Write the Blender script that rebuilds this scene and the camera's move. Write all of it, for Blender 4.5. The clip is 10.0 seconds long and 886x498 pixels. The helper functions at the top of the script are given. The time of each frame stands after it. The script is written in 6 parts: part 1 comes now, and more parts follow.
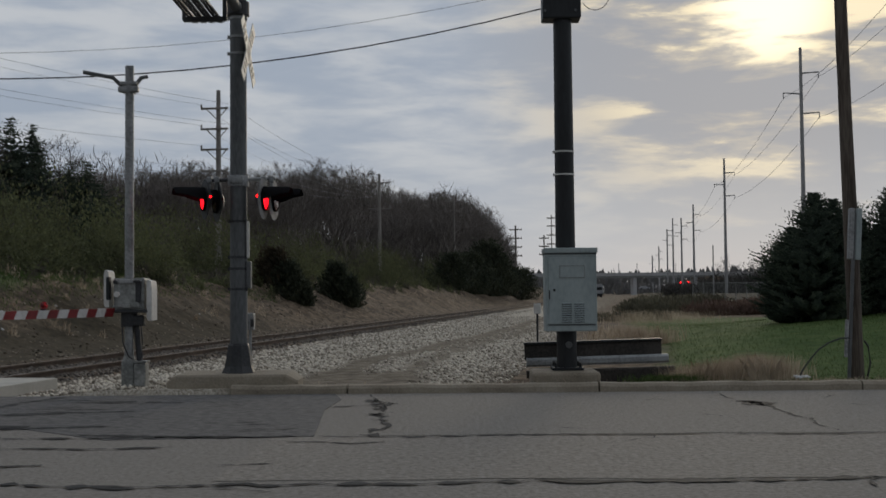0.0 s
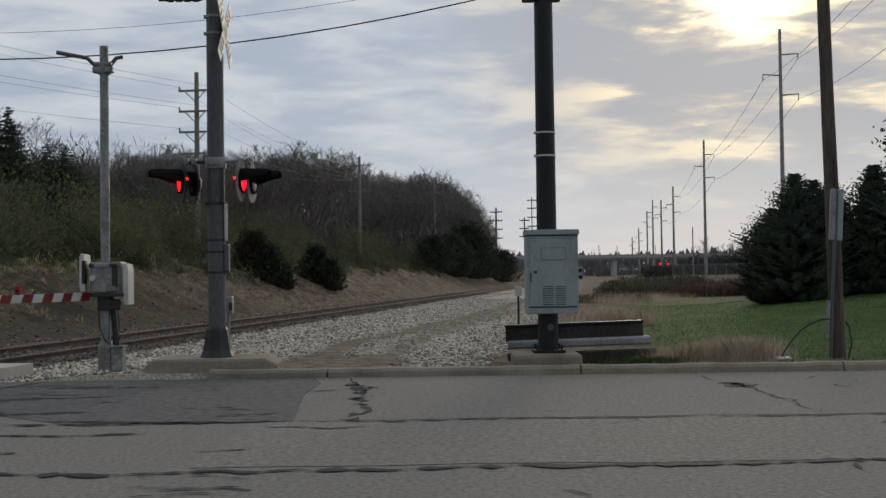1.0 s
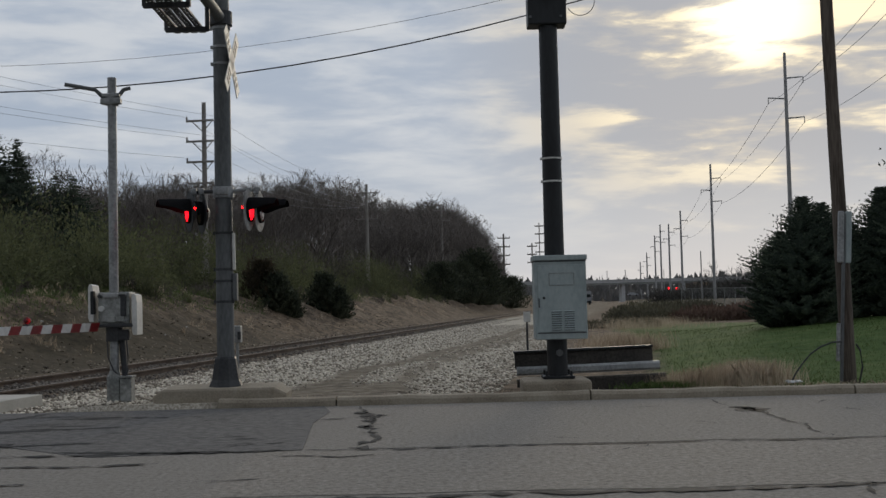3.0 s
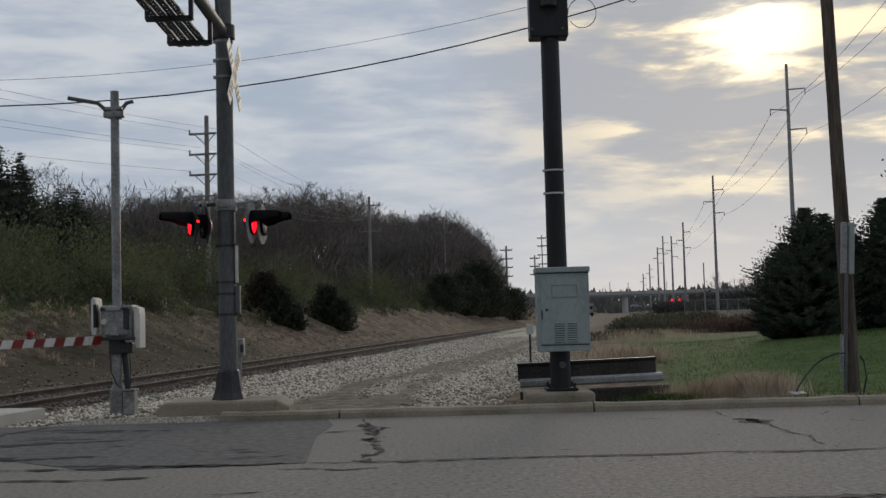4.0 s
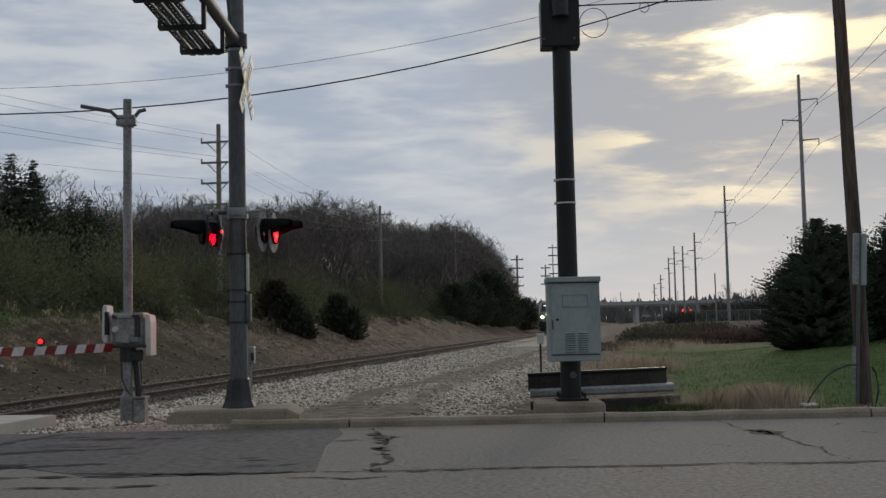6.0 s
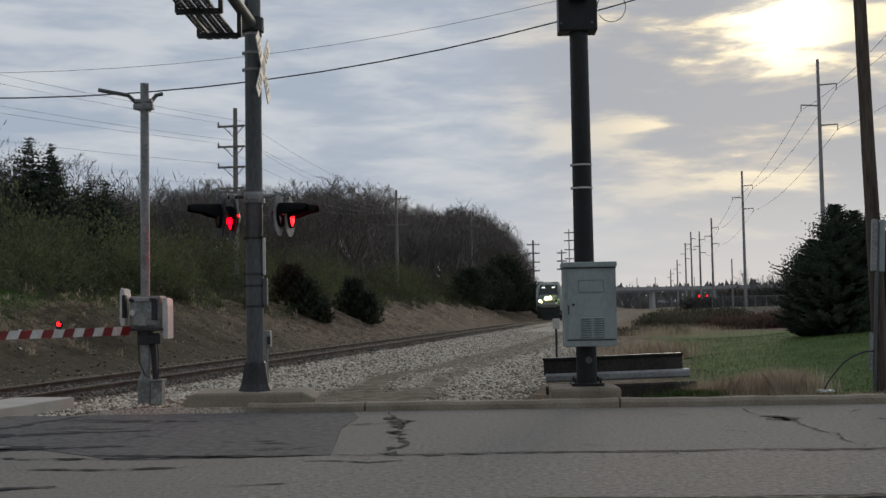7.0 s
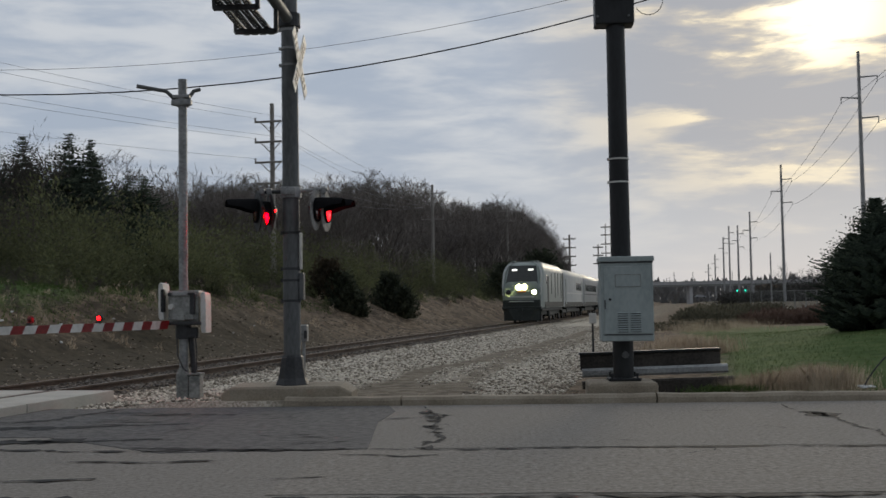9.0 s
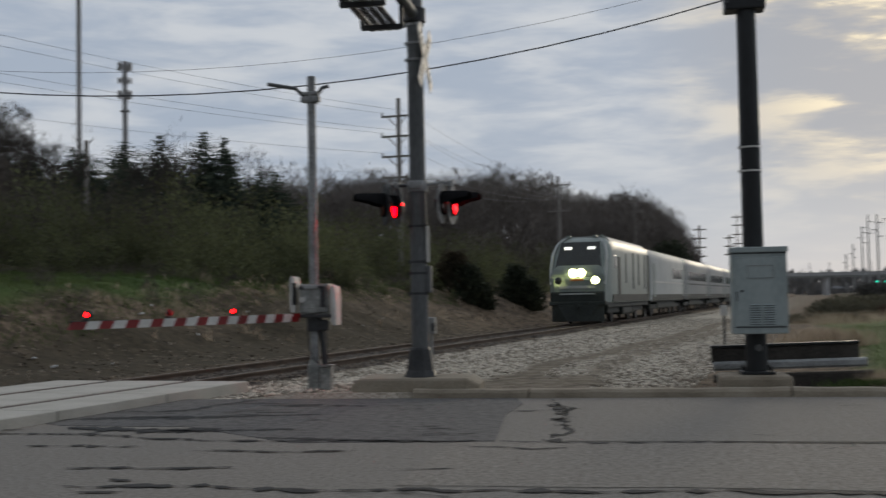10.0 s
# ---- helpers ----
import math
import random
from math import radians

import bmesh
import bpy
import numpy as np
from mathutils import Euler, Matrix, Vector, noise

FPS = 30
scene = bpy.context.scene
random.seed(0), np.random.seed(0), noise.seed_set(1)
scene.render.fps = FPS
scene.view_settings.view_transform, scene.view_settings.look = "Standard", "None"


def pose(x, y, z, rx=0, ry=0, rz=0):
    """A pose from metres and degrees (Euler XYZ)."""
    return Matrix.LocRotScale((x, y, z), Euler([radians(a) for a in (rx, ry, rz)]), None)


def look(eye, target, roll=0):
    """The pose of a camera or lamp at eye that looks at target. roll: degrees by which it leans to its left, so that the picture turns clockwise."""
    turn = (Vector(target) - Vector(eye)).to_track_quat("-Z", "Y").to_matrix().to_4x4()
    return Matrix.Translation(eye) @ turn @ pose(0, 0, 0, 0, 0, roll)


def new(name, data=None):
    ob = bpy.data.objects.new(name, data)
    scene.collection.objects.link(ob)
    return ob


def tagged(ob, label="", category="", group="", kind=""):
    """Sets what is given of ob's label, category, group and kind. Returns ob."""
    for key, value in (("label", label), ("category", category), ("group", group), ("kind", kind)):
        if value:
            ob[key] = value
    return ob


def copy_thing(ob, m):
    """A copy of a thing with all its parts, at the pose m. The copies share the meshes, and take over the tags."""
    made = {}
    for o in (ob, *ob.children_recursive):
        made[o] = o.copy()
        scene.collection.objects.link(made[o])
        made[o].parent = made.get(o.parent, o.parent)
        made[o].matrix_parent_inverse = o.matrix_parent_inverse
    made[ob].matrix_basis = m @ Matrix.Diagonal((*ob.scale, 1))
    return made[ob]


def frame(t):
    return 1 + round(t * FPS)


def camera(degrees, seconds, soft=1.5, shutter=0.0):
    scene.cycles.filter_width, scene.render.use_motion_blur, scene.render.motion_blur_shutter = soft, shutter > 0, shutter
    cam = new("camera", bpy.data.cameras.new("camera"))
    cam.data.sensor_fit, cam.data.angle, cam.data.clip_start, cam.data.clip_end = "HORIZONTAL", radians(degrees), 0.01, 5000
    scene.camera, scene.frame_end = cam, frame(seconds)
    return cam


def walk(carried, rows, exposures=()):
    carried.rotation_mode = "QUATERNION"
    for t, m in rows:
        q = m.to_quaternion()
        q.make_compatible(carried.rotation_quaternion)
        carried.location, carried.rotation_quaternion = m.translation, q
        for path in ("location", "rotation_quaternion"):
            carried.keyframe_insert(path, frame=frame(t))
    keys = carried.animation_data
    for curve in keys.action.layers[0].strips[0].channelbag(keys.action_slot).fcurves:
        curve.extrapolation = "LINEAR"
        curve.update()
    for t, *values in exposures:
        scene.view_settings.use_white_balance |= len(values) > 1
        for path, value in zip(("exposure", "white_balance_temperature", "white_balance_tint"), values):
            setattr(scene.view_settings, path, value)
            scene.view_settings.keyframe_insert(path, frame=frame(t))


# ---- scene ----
# ---------------------------------------------------------------- camera
EYE = (0.0, 0.0, 1.4)


def aim(yaw, pitch, roll, back=0.0):
    """A camera pose at the car window, from degrees."""
    return (Matrix.Translation((EYE[0], EYE[1] - back, EYE[2]))
            @ pose(0, 0, 0, 90 + pitch, 0, yaw) @ pose(0, 0, 0, 0, 0, roll))


cam = camera(42.83, 10.0, soft=1.45, shutter=0.5)
PATH = [
    (0, 0.918, 2.279, -0.55, 0.15),
    (0.5, 0.245, 1.326, -0.399),
    (1, -0.06, 1.383, -0.777),
    (1.5, -0.26, 1.856, -0.803),
    (2, -0.19, 1.885, -0.968),
    (2.5, 0, 2.236, -1.074),
    (3, 0.309, 2.747, -1.395),
    (4.5, 0.444, 3.915, -1.592),
    (5, 0.43, 4.507, -1.729),
    (5.5, 0.514, 4.193, -1.485),
    (7, 1.795, 3.088, -0.998),
    (7.5, 1.724, 2.651, -0.898),
    (8, 1.963, 2.661, -0.896),
    (8.5, 2.588, 2.955, -0.956),
    (9, 3.627, 2.84, -0.95),
    (9.5, 5.73, 2.528, -1.037),
    (9.8, 7.92, 2.55, -1.08),
    (10, 10.044, 2.573, -1.105),
]
walk(cam, [(r[0], aim(*r[1:])) for r in PATH],
     exposures=[(0, -0.22), (0.2, -0.14), (0.5, 0.10), (1.0, 0.06), (2.0, 0.03), (4.5, 0.0), (5.5, -0.08), (7.0, 0.0), (10, 0.0)])

# ---------------------------------------------------------------- light
SUN_EL, SUN_AZ = radians(14.0), radians(15.3)  # azimuth from +y towards +x
SUN_DIR = Vector((math.sin(SUN_AZ) * math.cos(SUN_EL), math.cos(SUN_AZ) * math.cos(SUN_EL), math.sin(SUN_EL)))


def build_world():
    world = bpy.data.worlds.new("evening_sky")
    scene.world = world
    world.use_nodes = True
    nt = world.node_tree
    nt.nodes.clear()
    N = nt.nodes.new
    L = nt.links.new

    def math_node(op, a, b=None, clamp=False):
        n = N("ShaderNodeMath")
        n.operation, n.use_clamp = op, clamp
        for i, v in enumerate((a, b)):
            if v is None:
                continue
            if isinstance(v, (int, float)):
                n.inputs[i].default_value = v
            else:
                L(v, n.inputs[i])
        return n.outputs[0]

    def mix(fac, a, b):
        n = N("ShaderNodeMix")
        n.data_type = "RGBA"
        for sock, v in ((n.inputs[0], fac), (n.inputs[6], a), (n.inputs[7], b)):
            if isinstance(v, tuple):
                sock.default_value = (*v, 1)
            elif isinstance(v, (int, float)):
                sock.default_value = v
            else:
                L(v, sock)
        return n.outputs[2]

    def rng(v, a, b, c=0.0, d=1.0):
        n = N("ShaderNodeMapRange")
        n.interpolation_type = "SMOOTHSTEP"
        L(v, n.inputs[0])
        for i, q in enumerate((a, b, c, d)):
            n.inputs[i + 1].default_value = q
        return n.outputs[0]

    tc = N("ShaderNodeTexCoord")
    sep = N("ShaderNodeSeparateXYZ")
    L(tc.outputs["Generated"], sep.inputs[0])
    def clouds(scale, detail, shift, flat, warp=0.4):
        """Long level bands of cloud: noise over the sky's directions, pressed flat."""
        mp = N("ShaderNodeMapping")
        mp.inputs["Location"].default_value = shift
        mp.inputs["Rotation"].default_value = (0.0, 0.0, 0.0)
        mp.inputs["Scale"].default_value = (1.0, 1.0, flat)
        L(tc.outputs["Generated"], mp.inputs[0])
        n = N("ShaderNodeTexNoise")
        n.inputs["Scale"].default_value = scale
        n.inputs["Detail"].default_value = detail
        n.inputs["Roughness"].default_value = 0.55
        n.inputs["Distortion"].default_value = warp
        L(mp.outputs[0], n.inputs["Vector"])
        return n.outputs[0]

    big = clouds(3.2, 4.0, (1.3, 0.4, 0.35), 4.6, 0.15)
    mid = clouds(9.0, 7.0, (4.1, 2.0, 0.0), 4.6, 0.25)
    cover = math_node("ADD", math_node("MULTIPLY", big, 0.45), math_node("MULTIPLY", mid, 0.55))
    dot = N("ShaderNodeVectorMath")
    dot.operation = "DOT_PRODUCT"
    L(tc.outputs["Generated"], dot.inputs[0])
    dot.inputs[1].default_value = SUN_DIR
    near_sun = dot.outputs["Value"]
    wide = rng(near_sun, 0.958, 0.9985)
    core = rng(near_sun, 0.982, 0.998)
    disc = rng(near_sun, 0.9980, 0.99998)

    sky = N("ShaderNodeTexSky")
    sky.sky_type, sky.sun_disc = "NISHITA", False
    sky.sun_elevation, sky.sun_rotation = SUN_EL, SUN_AZ
    dim = N("ShaderNodeVectorMath")
    dim.operation = "SCALE"
    L(sky.outputs[0], dim.inputs[0])
    dim.inputs["Scale"].default_value = 0.05

    grey = mix(rng(cover, 0.40, 0.60), (0.60, 0.63, 0.672), (0.388, 0.45, 0.548))
    warm = mix(rng(cover, 0.42, 0.56), (0.72, 0.64, 0.51), (0.36, 0.385, 0.435))
    sheet = mix(wide, grey, warm)
    sheet = mix(math_node("MULTIPLY", core, rng(cover, 0.50, 0.43)), sheet, (1.15, 1.0, 0.70))
    sheet = mix(math_node("MULTIPLY", disc, math_node("ADD", rng(cover, 0.53, 0.43, 0.0, 0.95), 0.05)), sheet, (1.7, 1.5, 1.1))
    # paler haze low over the horizon
    haze = rng(sep.outputs[2], 0.0, 0.15, 0.8, 0.0)
    sheet = mix(haze, sheet, (0.52, 0.56, 0.615))
    sheet = mix(0.06, sheet, dim.outputs[0])
    # the side away from the sun is duller
    away = rng(near_sun, -0.9, 0.75, 0.54, 1.0)
    sc = N("ShaderNodeVectorMath")
    sc.operation = "SCALE"
    L(sheet, sc.inputs[0])
    L(away, sc.inputs["Scale"])
    low = rng(sep.outputs[2], -0.03, -0.005)
    total = mix(low, (0.09, 0.085, 0.075), sc.outputs[0])
    bg = N("ShaderNodeBackground")
    L(total, bg.inputs[0])
    bg.inputs[1].default_value = 1.0
    out = N("ShaderNodeOutputWorld")
    L(bg.outputs[0], out.inputs[0])


build_world()
sun = new("sun", bpy.data.lights.new("sun", "SUN"))
sun.data.energy, sun.data.angle, sun.data.color = 0.55, radians(14), (1.0, 0.86, 0.66)
sun.matrix_world = look(SUN_DIR * 50, (0, 0, 0))


# ---------------------------------------------------------------- materials
def material(name, colours, rough=0.8, metal=0.0, fine=40.0, coarse=1.5, bump=0.15, space="Object",
             spread=0.32, trans=0.0, glow=None, glow_strength=0.0, per_object=0.0, per_island=0.0, stretch=(1, 1, 1), spec=0.4):
    """Procedural surface: two or three colours mixed by coarse and fine noise, with relief."""
    m = bpy.data.materials.new(name)
    m.use_nodes = True
    nt = m.node_tree
    N, L = nt.nodes.new, nt.links.new
    bsdf = nt.nodes["Principled BSDF"]
    tc = N("ShaderNodeTexCoord")
    mp = N("ShaderNodeMapping")
    mp.inputs["Scale"].default_value = stretch
    L(tc.outputs[space], mp.inputs[0])

    def noise_at(scale, detail):
        n = N("ShaderNodeTexNoise")
        n.inputs["Scale"].default_value, n.inputs["Detail"].default_value = scale, detail
        L(mp.outputs[0], n.inputs["Vector"])
        return n.outputs[0]

    c, f = noise_at(coarse, 4.0), noise_at(fine, 5.0)
    add = N("ShaderNodeMath")
    add.operation = "MULTIPLY_ADD"
    L(f, add.inputs[0])
    add.inputs[1].default_value = 0.45
    half = N("ShaderNodeMath")
    half.operation = "MULTIPLY"
    L(c, half.inputs[0])
    half.inputs[1].default_value = 0.55
    L(half.outputs[0], add.inputs[2])
    value = add.outputs[0]
    for amount, node, sock in ((per_object, "ShaderNodeObjectInfo", "Random"), (per_island, "ShaderNodeNewGeometry", "Random Per Island")):
        if amount:
            inf = N(node)
            k = N("ShaderNodeMath")
            k.operation = "MULTIPLY_ADD"
            L(inf.outputs[sock], k.inputs[0])
            k.inputs[1].default_value = amount
            sh = N("ShaderNodeMath")
            sh.operation = "SUBTRACT"
            L(value, sh.inputs[0])
            sh.inputs[1].default_value = amount / 2
            L(sh.outputs[0], k.inputs[2])
            value = k.outputs[0]
    ramp = N("ShaderNodeValToRGB")
    els = ramp.color_ramp.elements
    lo, hi = 0.5 - spread / 3, 0.5 + spread / 3
    els[0].position, els[0].color = lo, (*colours[0], 1)
    els[1].position, els[1].color = hi, (*colours[-1], 1)
    if len(colours) == 3:
        e = els.new(0.5)
        e.color = (*colours[1], 1)
    L(value, ramp.inputs[0])
    L(ramp.outputs[0], bsdf.inputs["Base Color"])
    bsdf.inputs["Roughness"].default_value = rough
    bsdf.inputs["Metallic"].default_value = metal
    bsdf.inputs["Specular IOR Level"].default_value = spec
    if bump:
        b = N("ShaderNodeBump")
        b.inputs["Strength"].default_value, b.inputs["Distance"].default_value = bump, 0.02
        L(f, b.inputs["Height"])
        L(b.outputs[0], bsdf.inputs["Normal"])
    if trans:
        tl = N("ShaderNodeBsdfTranslucent")
        L(ramp.outputs[0], tl.inputs["Color"])
        mx = N("ShaderNodeMixShader")
        mx.inputs[0].default_value = trans
        L(bsdf.outputs[0], mx.inputs[1])
        L(tl.outputs[0], mx.inputs[2])
        L(mx.outputs[0], nt.nodes["Material Output"].inputs["Surface"])
    if glow:
        bsdf.inputs["Emission Color"].default_value = (*glow, 1)
        bsdf.inputs["Emission Strength"].default_value = glow_strength
    return m


